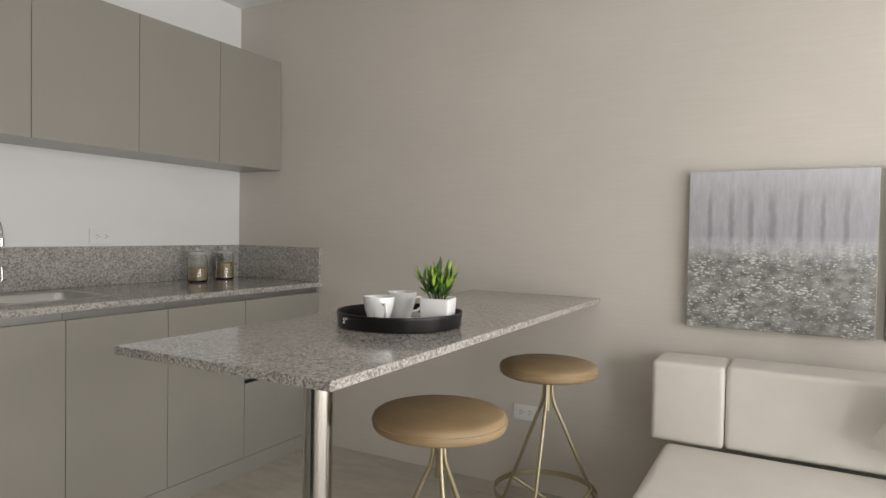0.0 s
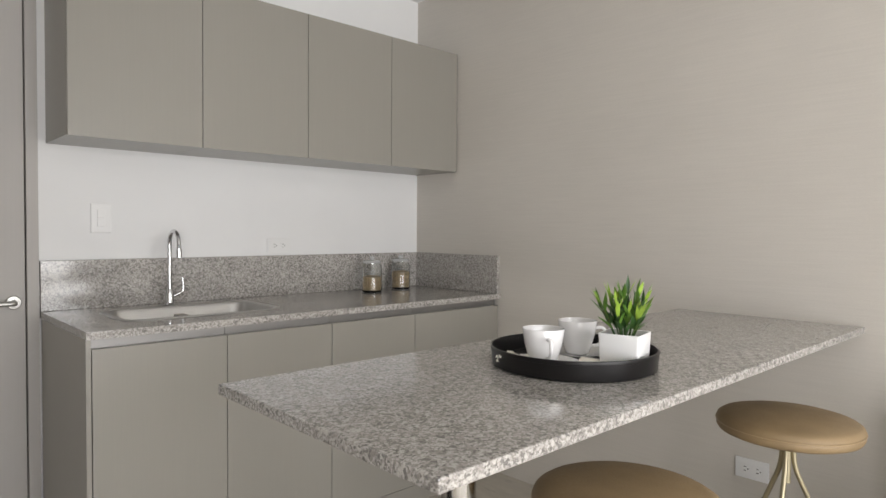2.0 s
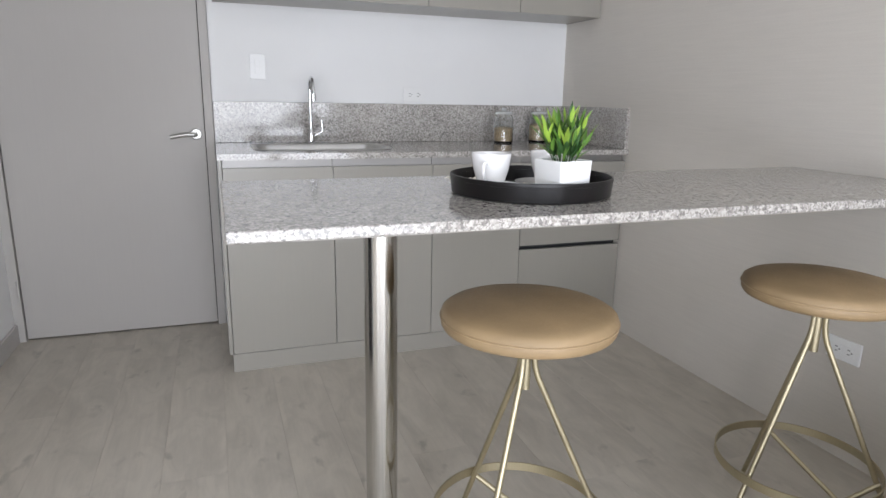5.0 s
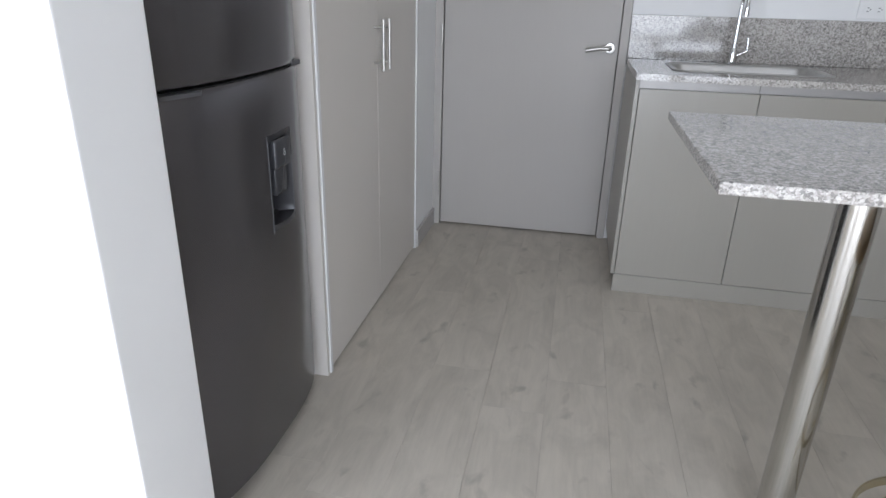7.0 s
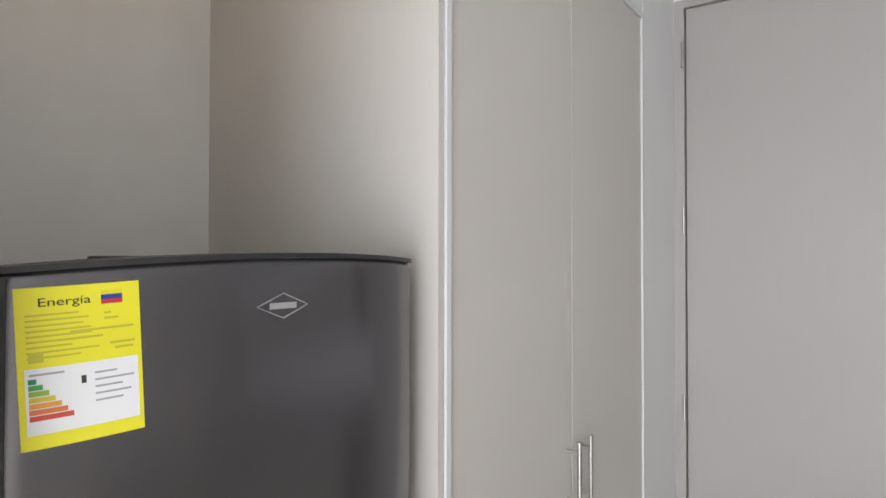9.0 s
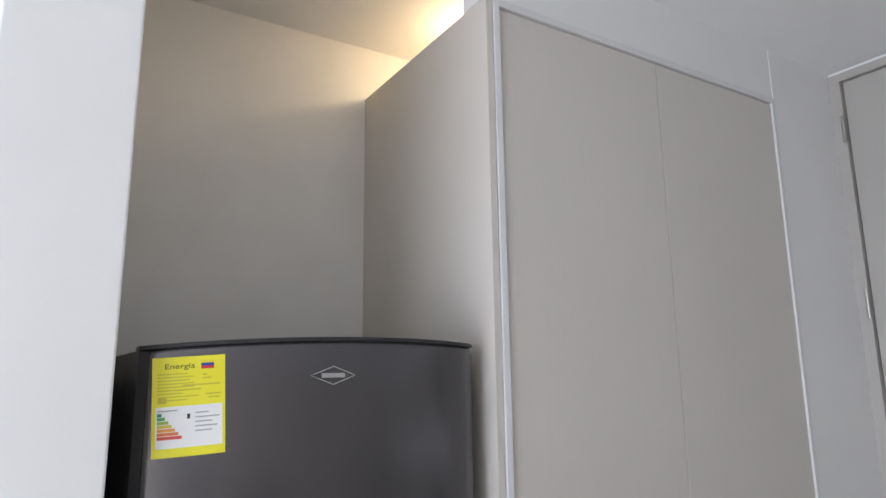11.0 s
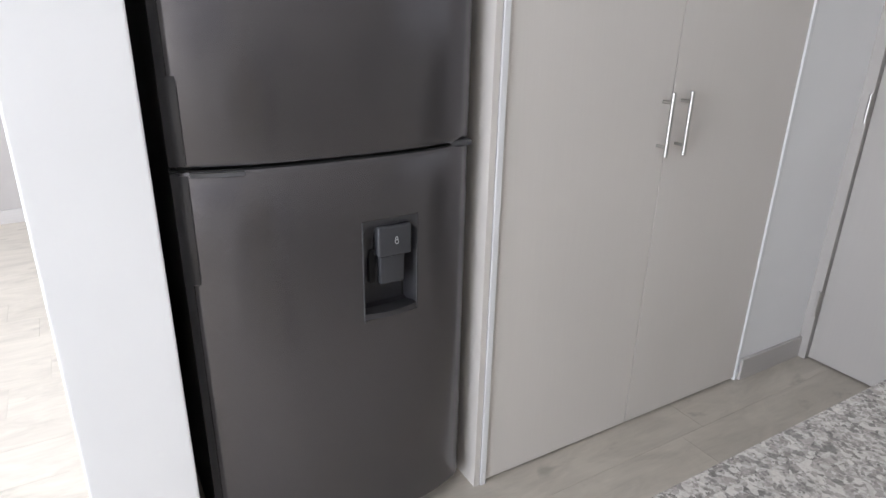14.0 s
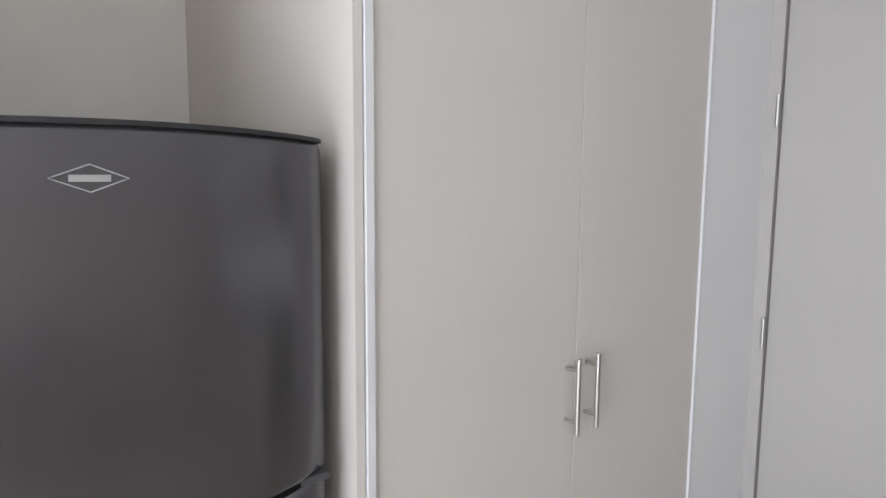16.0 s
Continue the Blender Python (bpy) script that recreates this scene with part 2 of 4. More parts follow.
M_CHROME = plain("chrome", (0.66, 0.66, 0.67), 0.1, 1.0, 0.02)
M_NICKEL = brushed("satin_nickel", (0.50, 0.49, 0.465), 0.38)
M_ALU = brushed("aluminium_profile", (0.33, 0.32, 0.31), 0.5, 0)
M_FRIDGE = Nodes("dark_inox_sheet").set((0.136, 0.131, 0.138), 0.24, 0.78, Anisotropic=0.7, Anisotropic_Rotation=0.25)
M_FRSIDE = plain("fridge_side_grey", (0.045, 0.044, 0.046), 0.45, grain=0.15)
M_PLASTIC = plain("dark_grey_plastic", (0.036, 0.035, 0.038), 0.4)
M_PLASTIC2 = plain("mid_grey_plastic", (0.072, 0.072, 0.076), 0.35)
M_SCOOP = plain("scoop_grey_plastic", (0.042, 0.041, 0.045), 0.32)
M_LEVER = plain("lever_grey_plastic", (0.046, 0.047, 0.052), 0.25)
# fridge's black trim; also paints the shade inside the drawer groove
M_TRIMSHADE = plain("black_trim_and_groove_shade", (0.028, 0.028, 0.03), 0.45)
M_BLACK = plain("black_rubber", (0.012, 0.012, 0.012), 0.5)
M_TRAY = plain("black_lacquer_tray", (0.010, 0.009, 0.009), 0.34, vary=0.1, Specular_IOR_Level=0.28)
M_CHINA = plain("white_porcelain", (0.82, 0.81, 0.80), 0.12, vary=0.01, Coat_Weight=0.3)
M_POT = plain("white_ceramic_pot", (0.82, 0.82, 0.81), 0.35, vary=0.02)
M_SOIL = plain("pale_pebbles", (0.35, 0.33, 0.29), 0.9, vary=0.4, scale=120, grain=0.6)
M_CLOTH = plain("cream_napkin", (0.78, 0.74, 0.65), 0.9, vary=0.05, grain=0.4)
M_SWITCH = plain("white_switch_plastic", (0.80, 0.80, 0.79), 0.3, vary=0.01)
M_TAN = leather("tan_leather", (0.315, 0.22, 0.118), 0.52)
M_TAN2 = leather("tan_leather_band", (0.40, 0.285, 0.16), 0.38)
M_BRASS = brushed("champagne_brass", (0.47, 0.415, 0.285), 0.5)
M_SOFA = leather("cream_leather", (0.70, 0.67, 0.615), 0.42, 0.04)
M_PILLOW = plain("cream_fabric", (0.62, 0.59, 0.55), 0.9, vary=0.06, scale=14, grain=0.4, grain_scale=400)
M_CANVAS = painted_canvas()
M_CANVAS_SIDE = plain("canvas_side", (0.30, 0.29, 0.28), 0.8, vary=0.15, grain=0.3)
M_GLASS = glass("clear_glass")
M_LID = Nodes("pale_frosted_glass").set((0.85, 0.86, 0.85), 0.25, 0.0, Transmission_Weight=0.55, IOR=1.45)
M_PANE = glass("window_glass", (1, 1, 1), 0.0)
M_YELLOW = plain("yellow_label", (0.80, 0.74, 0.03), 0.4, vary=0.03)
M_PAPERW = plain("white_label", (0.80, 0.80, 0.80), 0.45, vary=0.02)
M_INK = plain("black_ink", (0.03, 0.03, 0.02), 0.5)
M_INK2 = plain("grey_ink", (0.35, 0.35, 0.36), 0.5)
M_OLIVE = plain("olive_ink", (0.56, 0.50, 0.04), 0.5)
M_LOGO = plain("silver_badge", (0.55, 0.55, 0.56), 0.3, 0.7)
# light far-room wall; the taupe tone carries the dimness of that end
M_FARSHADE = plain("shaded_far_wall", (0.36, 0.34, 0.32), 0.6, vary=0.04, grain=0.12, grain_scale=180)
M_GREY = plain("pale_niche_wall", (0.80, 0.79, 0.77), 0.6, vary=0.03, grain=0.12, grain_scale=180)


# ---- mesh helpers ----
def part(name, bm, material, parent=None, label="", smooth=False):
    """Link a bmesh as one mesh object under a thing or a part."""
    me = bpy.data.meshes.new(name)
    bmesh.ops.recalc_face_normals(bm, faces=bm.faces)
    bm.to_mesh(me)
    bm.free()
    for m in material if isinstance(material, (list, tuple)) else [material]:
        me.materials.append(m)
    if smooth:
        me.shade_smooth()
        me.set_sharp_from_angle(angle=radians(40))
    ob = new(name, me)
    if parent:
        ob.parent = parent
    if label:
        ob["label"] = label
    return ob


def thing(name, label, category, group="", kind="", at=(0, 0, 0), rz=0):
    ob = new(name)
    ob.empty_display_size = 0.1
    ob.matrix_basis = pose(*at, 0, 0, rz)
    return tagged(ob, label, category, group, kind)


def box(x0, x1, y0, y1, z0, z1, bevel=0.0, seg=2, bm=None):
    bm = bm or bmesh.new()
    g = bmesh.ops.create_cube(bm, size=1.0, matrix=Matrix.LocRotScale(((x0 + x1) / 2, (y0 + y1) / 2, (z0 + z1) / 2), None, (abs(x1 - x0), abs(y1 - y0), abs(z1 - z0))))
    if bevel:
        edges = list({e for v in g["verts"] for e in v.link_edges})
        bmesh.ops.bevel(bm, geom=edges, offset=bevel, segments=seg, affect="EDGES", profile=0.6)
    return bm


def structure(name, bm, mat, label="", category=""):
    return tagged(part(name, bm, mat), label, category, "", "structure")


def pierced(us, vs, holes, w0, w1, put):
    """A slab over the grid us x vs with the cells inside holes left open; put(u, v, w) gives the place."""
    bm = bmesh.new()
    made = {}

    def vert(i, j, k):
        if (i, j, k) not in made:
            made[i, j, k] = bm.verts.new(put(us[i], vs[j], (w0, w1)[k]))
        return made[i, j, k]

    def solid(i, j):
        if not (0 <= i < len(us) - 1 and 0 <= j < len(vs) - 1):
            return False
        u, v = (us[i] + us[i + 1]) / 2, (vs[j] + vs[j + 1]) / 2
        return not any(a < u < b and c < v < d for a, b, c, d in holes)

    for i in range(len(us) - 1):
        for j in range(len(vs) - 1):
            if not solid(i, j):
                continue
            for k in (0, 1):
                bm.faces.new([vert(i, j, k), vert(i + 1, j, k), vert(i + 1, j + 1, k), vert(i, j + 1, k)])
            for di, dj, a, b in ((-1, 0, (0, 0), (0, 1)), (1, 0, (1, 0), (1, 1)), (0, -1, (0, 0), (1, 0)), (0, 1, (0, 1), (1, 1))):
                if not solid(i + di, j + dj):
                    bm.faces.new([vert(i + a[0], j + a[1], 0), vert(i + b[0], j + b[1], 0), vert(i + b[0], j + b[1], 1), vert(i + a[0], j + a[1], 1)])
    return bm


def lathe(profile, seg=48, bm=None, at=(0, 0, 0)):
    """Turn (radius, height) pairs about the z axis."""
    bm = bm or bmesh.new()
    rings = []
    for r, z in profile:
        if r < 1e-6:
            rings.append([bm.verts.new((at[0], at[1], at[2] + z))])
        else:
            rings.append([bm.verts.new((at[0] + r * math.cos(2 * math.pi * i / seg), at[1] + r * math.sin(2 * math.pi * i / seg), at[2] + z)) for i in range(seg)])
    for a, b in zip(rings, rings[1:]):
        for i in range(seg):
            j = (i + 1) % seg
            q = [a[i % len(a)], a[j % len(a)], b[j % len(b)], b[i % len(b)]]
            q = list(dict.fromkeys(q))
            if len(q) > 2:
                bm.faces.new(q)
    return bm


def tube(points, radius, seg=10, bm=None, closed=False, caps=True):
    """A round rod along points; radius is one number or one a point."""
    bm = bm or bmesh.new()
    pts = [Vector(p) for p in points]
    n = len(pts)
    rings, side = [], None
    for i, p in enumerate(pts):
        a = pts[i - 1] if (i or closed) else p
        b = pts[(i + 1) % n] if (i < n - 1 or closed) else p
        d = (b - a).normalized()
        if side is None:
            side = d.orthogonal().normalized()
        side = (side - d * side.dot(d)).normalized()
        up = d.cross(side)
        r = radius[i] if isinstance(radius, (list, tuple)) else radius
        rings.append([bm.verts.new(p + (side * math.cos(2 * math.pi * k / seg) + up * math.sin(2 * math.pi * k / seg)) * r) for k in range(seg)])
    for i in range(n if closed else n - 1):
        a, b = rings[i], rings[(i + 1) % n]
        for k in range(seg):
            bm.faces.new([a[k], a[(k + 1) % seg], b[(k + 1) % seg], b[k]])
    if caps and not closed:
        bm.faces.new(rings[0][::-1])
        bm.faces.new(rings[-1])
    return bm


def bend(points, radius=0.02, seg=6):
    """Round the corners of a run of points."""
    pts = [Vector(p) for p in points]
    out = [pts[0]]
    for a, b, c in zip(pts, pts[1:], pts[2:]):
        u, w = (a - b), (c - b)
        r = min(radius, u.length * 0.45, w.length * 0.45)
        p, q = b + u.normalized() * r, b + w.normalized() * r
        for i in range(seg + 1):
            t = i / seg
            out.append(p * (1 - t) ** 2 + b * 2 * t * (1 - t) + q * t ** 2)
    out.append(pts[-1])
    return out


def lettering(text, size, put):
    """Built-in letters as a flat mesh; put(u, v) gives the place of a point of the text."""
    cu = bpy.data.curves.new("letters", "FONT")
    cu.body, cu.size, cu.align_x = text, size, "LEFT"
    ob = new("letters", cu)
    me = bpy.data.meshes.new_from_object(ob.evaluated_get(bpy.context.evaluated_depsgraph_get()))
    bm = bmesh.new()
    bm.from_mesh(me)
    bpy.data.objects.remove(ob)
    bpy.data.meshes.remove(me)
    for v in bm.verts:
        v.co = put(v.co.x, v.co.y)
    return bm


# ---- the room's shell ----
H = 2.555
XW, YS = -6.1, -5.6
floor = structure("floor", box(XW - 0.15, 0.15, YS - 0.15, 0.35, -0.12, -0.012), M_SUB, "greige wood-look plank floor", "floor")
structure("ceiling", box(XW - 0.15, 0.15, YS - 0.15, 0.35, H, H + 0.15), M_CEIL, "smooth white painted ceiling", "ceiling")
structure("wall_east", box(0, 0.15, YS - 0.15, 0.35, -0.012, H), M_PAPER, "beige wall with a horizontally streaked grasscloth paper", "wall")
structure("wall_north", pierced([-3.69, -2.825, -1.893, 0], [-0.012, 2.542, H], [(-2.825, -1.893, -1, 2.542)], 0, 0.14, lambda u, v, w: (u, w, v)), M_WHITE, "white painted kitchen wall", "wall")
structure("wall_corridor", box(-3.69, 0, 0.2, 0.35, -0.012, H), M_WHITE, "plain white wall closing the doorway", "wall")
structure("wall_niche_back", box(-3.66, -3.508, -2.294, 0.0, -0.012, H), M_GREY, "plain light grey wall behind the fridge", "wall")
structure("wall_partition", box(XW, -2.788, -2.487, -2.294, -0.012, H, 0.004, 2), M_WHITE, "white painted partition end beside the fridge", "wall")
structure("wall_stub", box(-2.98, -2.822, -0.3845, 0.0, -0.012, H), M_WHITE, "short white wall between closet and door", "wall")
structure("wall_over_closet", box(-2.92, -2.824, -1.566, -0.3845, 2.376, H), M_WHITE, "white panel over the closet", "wall")
structure("wall_niche_side", box(-3.508, -2.8225, -1.566, -1.5485, -0.012, 2.374), M_CLOSET, "white side panel between fridge niche and closet", "wall")
# west wall coloured darker than its paint, in place of weaker light
structure("wall_west", box(XW - 0.15, XW, YS - 0.15, -2.294, -0.012, H), M_FARSHADE, "plain light wall of the far room, its dimness put into the colour", "wall")
WIN = ((-2.75, -0.35, 0.02, 2.36), (-4.7, -3.4, 0.02, 2.36))
structure("wall_south", pierced([XW, -4.7, -3.4, -2.75, -0.35, 0], [-0.012, 0.02, 2.36, H], WIN, YS - 0.15, YS, lambda u, v, w: (u, w, v)), M_WHITE, "white wall with two tall windows", "wall")


def window(name, x0, x1, z0, z1):
    w = thing(name, "tall aluminium window with clear panes", "window", "", "structure", (0, 0, 0))
    t, y0, y1 = 0.05, YS - 0.10, YS - 0.05
    part("window_frame", pierced([x0, x0 + t, (x0 + x1) / 2 - t / 2, (x0 + x1) / 2 + t / 2, x1 - t, x1], [z0, z0 + t, z1 - t, z1],
                                 [(x0 + t, (x0 + x1) / 2 - t / 2, z0 + t, z1 - t), ((x0 + x1) / 2 + t / 2, x1 - t, z0 + t, z1 - t)], y0, y1, lambda u, v, q: (u, q, v)), M_ALU, w)
    for a, b in ((x0 + t, (x0 + x1) / 2 - t / 2), ((x0 + x1) / 2 + t / 2, x1 - t)):
        p = part("pane", box(a, b, YS - 0.079, YS - 0.073, z0 + t, z1 - t), M_PANE, w)
        p.visible_shadow = False


window("window_1", *WIN[0])
window("window_2", *WIN[1])
structure("baseboard", box(-2.822, -2.809, -0.3835, -0.013, 0, 0.088, 0.002), M_BASE, "low grey baseboard", "baseboard")
structure("baseboard", box(XW, XW + 0.013, YS, -2.487, 0, 0.085, 0.002), M_BASE, "low grey baseboard", "baseboard")
structure("ground", box(-400, 400, -400, 400, -12.2, -12), plain("far_grass", (0.09, 0.11, 0.05), 0.9, vary=0.3, scale=0.05), "distant grass below the windows", "ground")


# ---- entrance door ----
def entrance_door():
    d = thing("door_1", "closed pale grey flush door with a lever handle", "door", "", "structure", (-2.355, 0.02, 0))
    ox, oy = 2.355, -0.02
    x0, x1, zt = -2.782, -1.934, 2.512
    part("door_leaf", box(x0 + 0.003 + ox, x1 - 0.003 + ox, 0.005 + oy, 0.045 + oy, 0.008, zt - 0.003, 0.0015), M_DOOR, d)
    part("door_frame", pierced([-2.823 + ox, x0 - 0.001 + ox, x1 + 0.001 + ox, -1.895 + ox], [0.0, zt, 2.541], [(x0 - 0.001 + ox, x1 + 0.001 + ox, -1, zt)], -0.012 + oy, 0.135 + oy, lambda u, v, w: (u, w, v)), M_DOOR, d)
    # added sheet behind the leaf, its black standing in for shade in the gaps
    part("gap_shade_sheet", box(x0 + ox, x1 + ox, 0.047 + oy, 0.06 + oy, 0.004, zt), M_GAPSHADE, d)
    hx, hz = -1.975 + ox, 0.958
    lever = part("door_handle", lathe([(0, 0), (0.026, 0), (0.026, 0.007), (0.023, 0.010), (0.011, 0.011), (0.011, 0.045), (0, 0.045)], 28), M_NICKEL, d, "satin nickel lever handle", True)
    for v in lever.data.vertices:
        v.co = Vector((hx + v.co.x, 0.005 + oy - v.co.z, hz + v.co.y))
    part("lever", tube(bend([(hx, oy - 0.034, hz), (hx - 0.004, oy - 0.052, hz), (hx - 0.05, oy - 0.054, hz + 0.001), (hx - 0.112, oy - 0.048, hz - 0.012)], 0.018), 0.0095, 12), M_NICKEL, lever, "", True)
    for z in (0.246, 0.992, 1.700, 2.33):
        part("hinge", tube([(x0 - 0.004 + ox, oy - 0.016, z - 0.05), (x0 - 0.004 + ox, oy - 0.016, z + 0.05)], 0.0065, 10), M_NICKEL, d, "satin nickel hinge", True)


entrance_door()


# ---- closet ----
def closet():
    yl, ym, yr, zt = -1.528, -0.968, -0.404, 2.352
    at = (-2.85, ym, 0)
    c = thing("closet", "tall two-door greige closet with steel bar handles", "closet", at=at)
    o = Vector(at)

    def b(x0, x1, y0, y1, z0, z1, *r):
        return box(x0 - o.x, x1 - o.x, y0 - o.y, y1 - o.y, z0, z1, *r)

    part("carcass", b(-3.505, -2.862, -1.545, -0.388, 0.0, 2.335), M_CAB, c)
    part("frame", pierced([-1.5455 - o.y, yl - 0.002 - o.y, yr + 0.002 - o.y, -0.386 - o.y], [0.0, zt + 0.004, 2.374], [(yl - 0.002 - o.y, yr + 0.002 - o.y, -1, zt + 0.004)], -2.838 - o.x, -2.818 - o.x, lambda u, v, w: (w, u, v)), M_FRAME, c, "white lacquered surround")
    for y0, y1, hy in ((yl, ym - 0.0015, -1.002), (ym + 0.0015, yr, -0.929)):
        d = part("door", b(-2.856, -2.8245, y0, y1, 0.010, zt, 0.0012), M_CLOSET, c)
        bm = tube([(-2.790 - o.x, hy - o.y, 0.920), (-2.790 - o.x, hy - o.y, 1.094)], 0.0060, 14)
        for z in (0.947, 1.067):
            tube([(-2.8245 - o.x, hy - o.y, z), (-2.790 - o.x, hy - o.y, z)], 0.0042, 10, bm)
        part("handle", bm, M_NICKEL, d, "satin steel bar handle", True)


closet()
cove = thing("led_strip", "small warm light on top of the closet", "lamp", at=(-3.2, -1.31, 2.318))
part("housing", box(-0.02, 0.02, -0.2, 0.2, 0, 0.02, 0.003), M_FRAME, cove)


# ---- kitchen run ----
CT, CTB = 0.918, 0.893
SX0, SX1, SY0, SY1 = -1.742, -1.132, -0.520, -0.150


def rounded_loop(x0, x1, y0, y1, r, n=6):
    out = []
    for cx, cy, a0 in ((x1 - r, y1 - r, 0), (x0 + r, y1 - r, 90), (x0 + r, y0 + r, 180), (x1 - r, y0 + r, 270)):
        for i in range(n + 1):
            a = radians(a0 + 90 * i / n)
            out.append((cx + r * math.cos(a), cy + r * math.sin(a)))
    return out


def loops(rows, bm=None, fill=True):
    """Skin a run of closed loops, each a list of points; fill the last."""
    bm = bm or bmesh.new()
    rings = [[bm.verts.new(p) for p in row] for row in rows]
    for a, b in zip(rings, rings[1:]):
        for i in range(len(a)):
            j = (i + 1) % len(a)
            bm.faces.new([a[i], a[j], b[j], b[i]])
    if fill:
        bm.faces.new(rings[-1])
    return bm


def worktop():
    w = thing("worktop", "grey speckled polished granite worktop with backsplash", "worktop", at=(-0.95, -0.33, CTB))
    o = Vector((-0.95, -0.33, CTB))
    us = [v - o.x for v in (-1.892, SX0 + 0.015, SX1 - 0.015, -0.0)]
    vs = [v - o.y for v in (-0.662, SY0 + 0.015, SY1 - 0.015, -0.0)]
    bm = pierced(us, vs, [(us[1], us[2], vs[1], vs[2])], CTB - o.z, CT - o.z, lambda u, v, q: (u, v, q))
    edges = [e for e in bm.edges if all(abs(v.co.y - vs[0]) < 1e-4 for v in e.verts) and abs(e.verts[0].co.z - e.verts[1].co.z) < 1e-4]
    bmesh.ops.bevel(bm, geom=edges, offset=0.003, segments=2, affect="EDGES")
    part("slab", bm, M_GRANITE, w)
    part("backsplash", box(-1.892 - o.x, 0 - o.x, -0.02 - o.y, 0 - o.y, CT + 0.0005 - o.z, 1.1125 - o.z, 0.0015), M_GRANITE, w)
    part("backsplash", box(-0.02 - o.x, 0 - o.x, -0.650 - o.y, -0.0205 - o.y, CT + 0.0005 - o.z, 1.1125 - o.z, 0.0015), M_GRANITE, w)


worktop()


def sink():
    o = Vector(((SX0 + SX1) / 2, (SY0 + SY1) / 2, CT))
    s = thing("sink", "stainless steel drop-in sink in the granite worktop", "sink", at=o)

    def ring(inset, z, r):
        return [(x - o.x, y - o.y, z) for x, y in rounded_loop(SX0 + inset, SX1 - inset, SY0 + inset, SY1 - inset, r)]

    rows = [ring(0.0, 0.0006, 0.075), ring(0.002, 0.004, 0.075), ring(0.012, 0.005, 0.07), ring(0.024, 0.002, 0.062), ring(0.03, -0.008, 0.06), ring(0.04, -0.13, 0.055), ring(0.055, -0.15, 0.05), ring(0.12, -0.155, 0.04)]
    part("basin", loops(rows), M_SINK, s, "", True)
    part("drain", lathe([(0.045, -0.1545), (0.04, -0.151), (0.03, -0.153), (0, -0.1535)], 28), M_CHROME, s, "chrome drain", True)


sink()


def faucet():
    o = (-1.448, -0.112, CT)
    f = thing("faucet", "chrome gooseneck faucet with a side lever", "faucet", at=o)
    part("base", lathe([(0, 0), (0.025, 0), (0.025, 0.006), (0.018, 0.012), (0.0165, 0.05), (0.014, 0.062), (0.010, 0.072), (0, 0.072)], 24), M_CHROME, f, "", True)
    pts = [(0, 0, 0.06), (0, 0, 0.235)]
    for i in range(13):
        a = math.pi * i / 12
        pts.append((0.0 * (1 - math.cos(a)), -0.052 * (1 - math.cos(a)), 0.255 + 0.055 * math.sin(a)))
    pts.append((0.0, -0.107, 0.225))
    neck = part("neck", tube(pts, 0.0085, 14), M_CHROME, f, "", True)
    part("spout_tip", tube([(0.0, -0.107, 0.238), (0.0, -0.1075, 0.205)], 0.0115, 16), M_CHROME, neck, "", True)
    part("lever", tube(bend([(0.01, 0, 0.036), (0.055, -0.005, 0.058), (0.052, -0.004, 0.115)], 0.01), 0.006, 12), M_CHROME, f, "", True)


faucet()
SEAMS = (-1.874, -1.438, -0.999, -0.560, -0.004)
DT, DB, DF = 0.860, 0.080, -0.646


def base_unit(x0, x1, drawers):
    at = ((x0 + x1) / 2, -0.32, 0.08)
    o = Vector(at)
    u = thing("base_cabinet", "taupe base cabinet with two drawers and a metal grip groove" if drawers else "taupe flush base cabinet under the granite worktop", "cabinet", "base cabinets", at=at)

    def b(*v):
        return box(v[0] - o.x, v[1] - o.x, v[2] - o.y, v[3] - o.y, v[4] - o.z, v[5] - o.z, *v[6:])

    part("carcass", pierced([x0 + 0.0005 - o.x, x0 + 0.018 - o.x, x1 - 0.018 - o.x, x1 - 0.0005 - o.x], [-0.6 - o.y, -0.03 - o.y, -0.0225 - o.y], [(x0 + 0.018 - o.x, x1 - 0.018 - o.x, -0.6 - o.y, -0.03 - o.y)], 0.0, CTB - 0.003 - o.z, lambda p, q, r: (p, q, r)), M_CAB, u)
    part("bottom_board", b(x0 + 0.019, x1 - 0.019, -0.6, -0.031, 0.081, 0.098), M_CAB, u)
    part("grip_backing", b(x0 + 0.001, x1 - 0.001, -0.622, -0.602, DT - 0.02, CTB - 0.003), M_ALU, u, "aluminium grip profile")
    if x0 == SEAMS[0]:
        part("side_panel", b(-1.8905, -1.8755, -0.647, -0.0225, 0.079, CTB - 0.002, 0.001), M_CAB, u)
    if not drawers:
        part("door", b(x0 + 0.0015, x1 - 0.0015, DF, DF + 0.018, DB, DT, 0.001), M_CAB, u)
    else:
        part("drawer_front", b(x0 + 0.0015, x1 - 0.0015, DF, DF + 0.018, 0.466, DT, 0.001), M_CAB, u)
        # black strip behind the slot: the groove's shade given as colour
        part("grip_backing", b(x0 + 0.001, x1 - 0.001, -0.604, -0.6015, 0.43, 0.49), M_TRIMSHADE, u, "black strip painted in as the grip groove's shade")
        part("drawer_front", b(x0 + 0.0015, x1 - 0.0015, DF, DF + 0.018, DB, 0.446, 0.001), M_CAB, u)


for i in range(4):
    base_unit(SEAMS[i], SEAMS[i + 1], i == 3)
plinth = thing("plinth", "taupe toe-kick board under the base cabinets", "plinth", at=(-0.94, -0.648, 0))
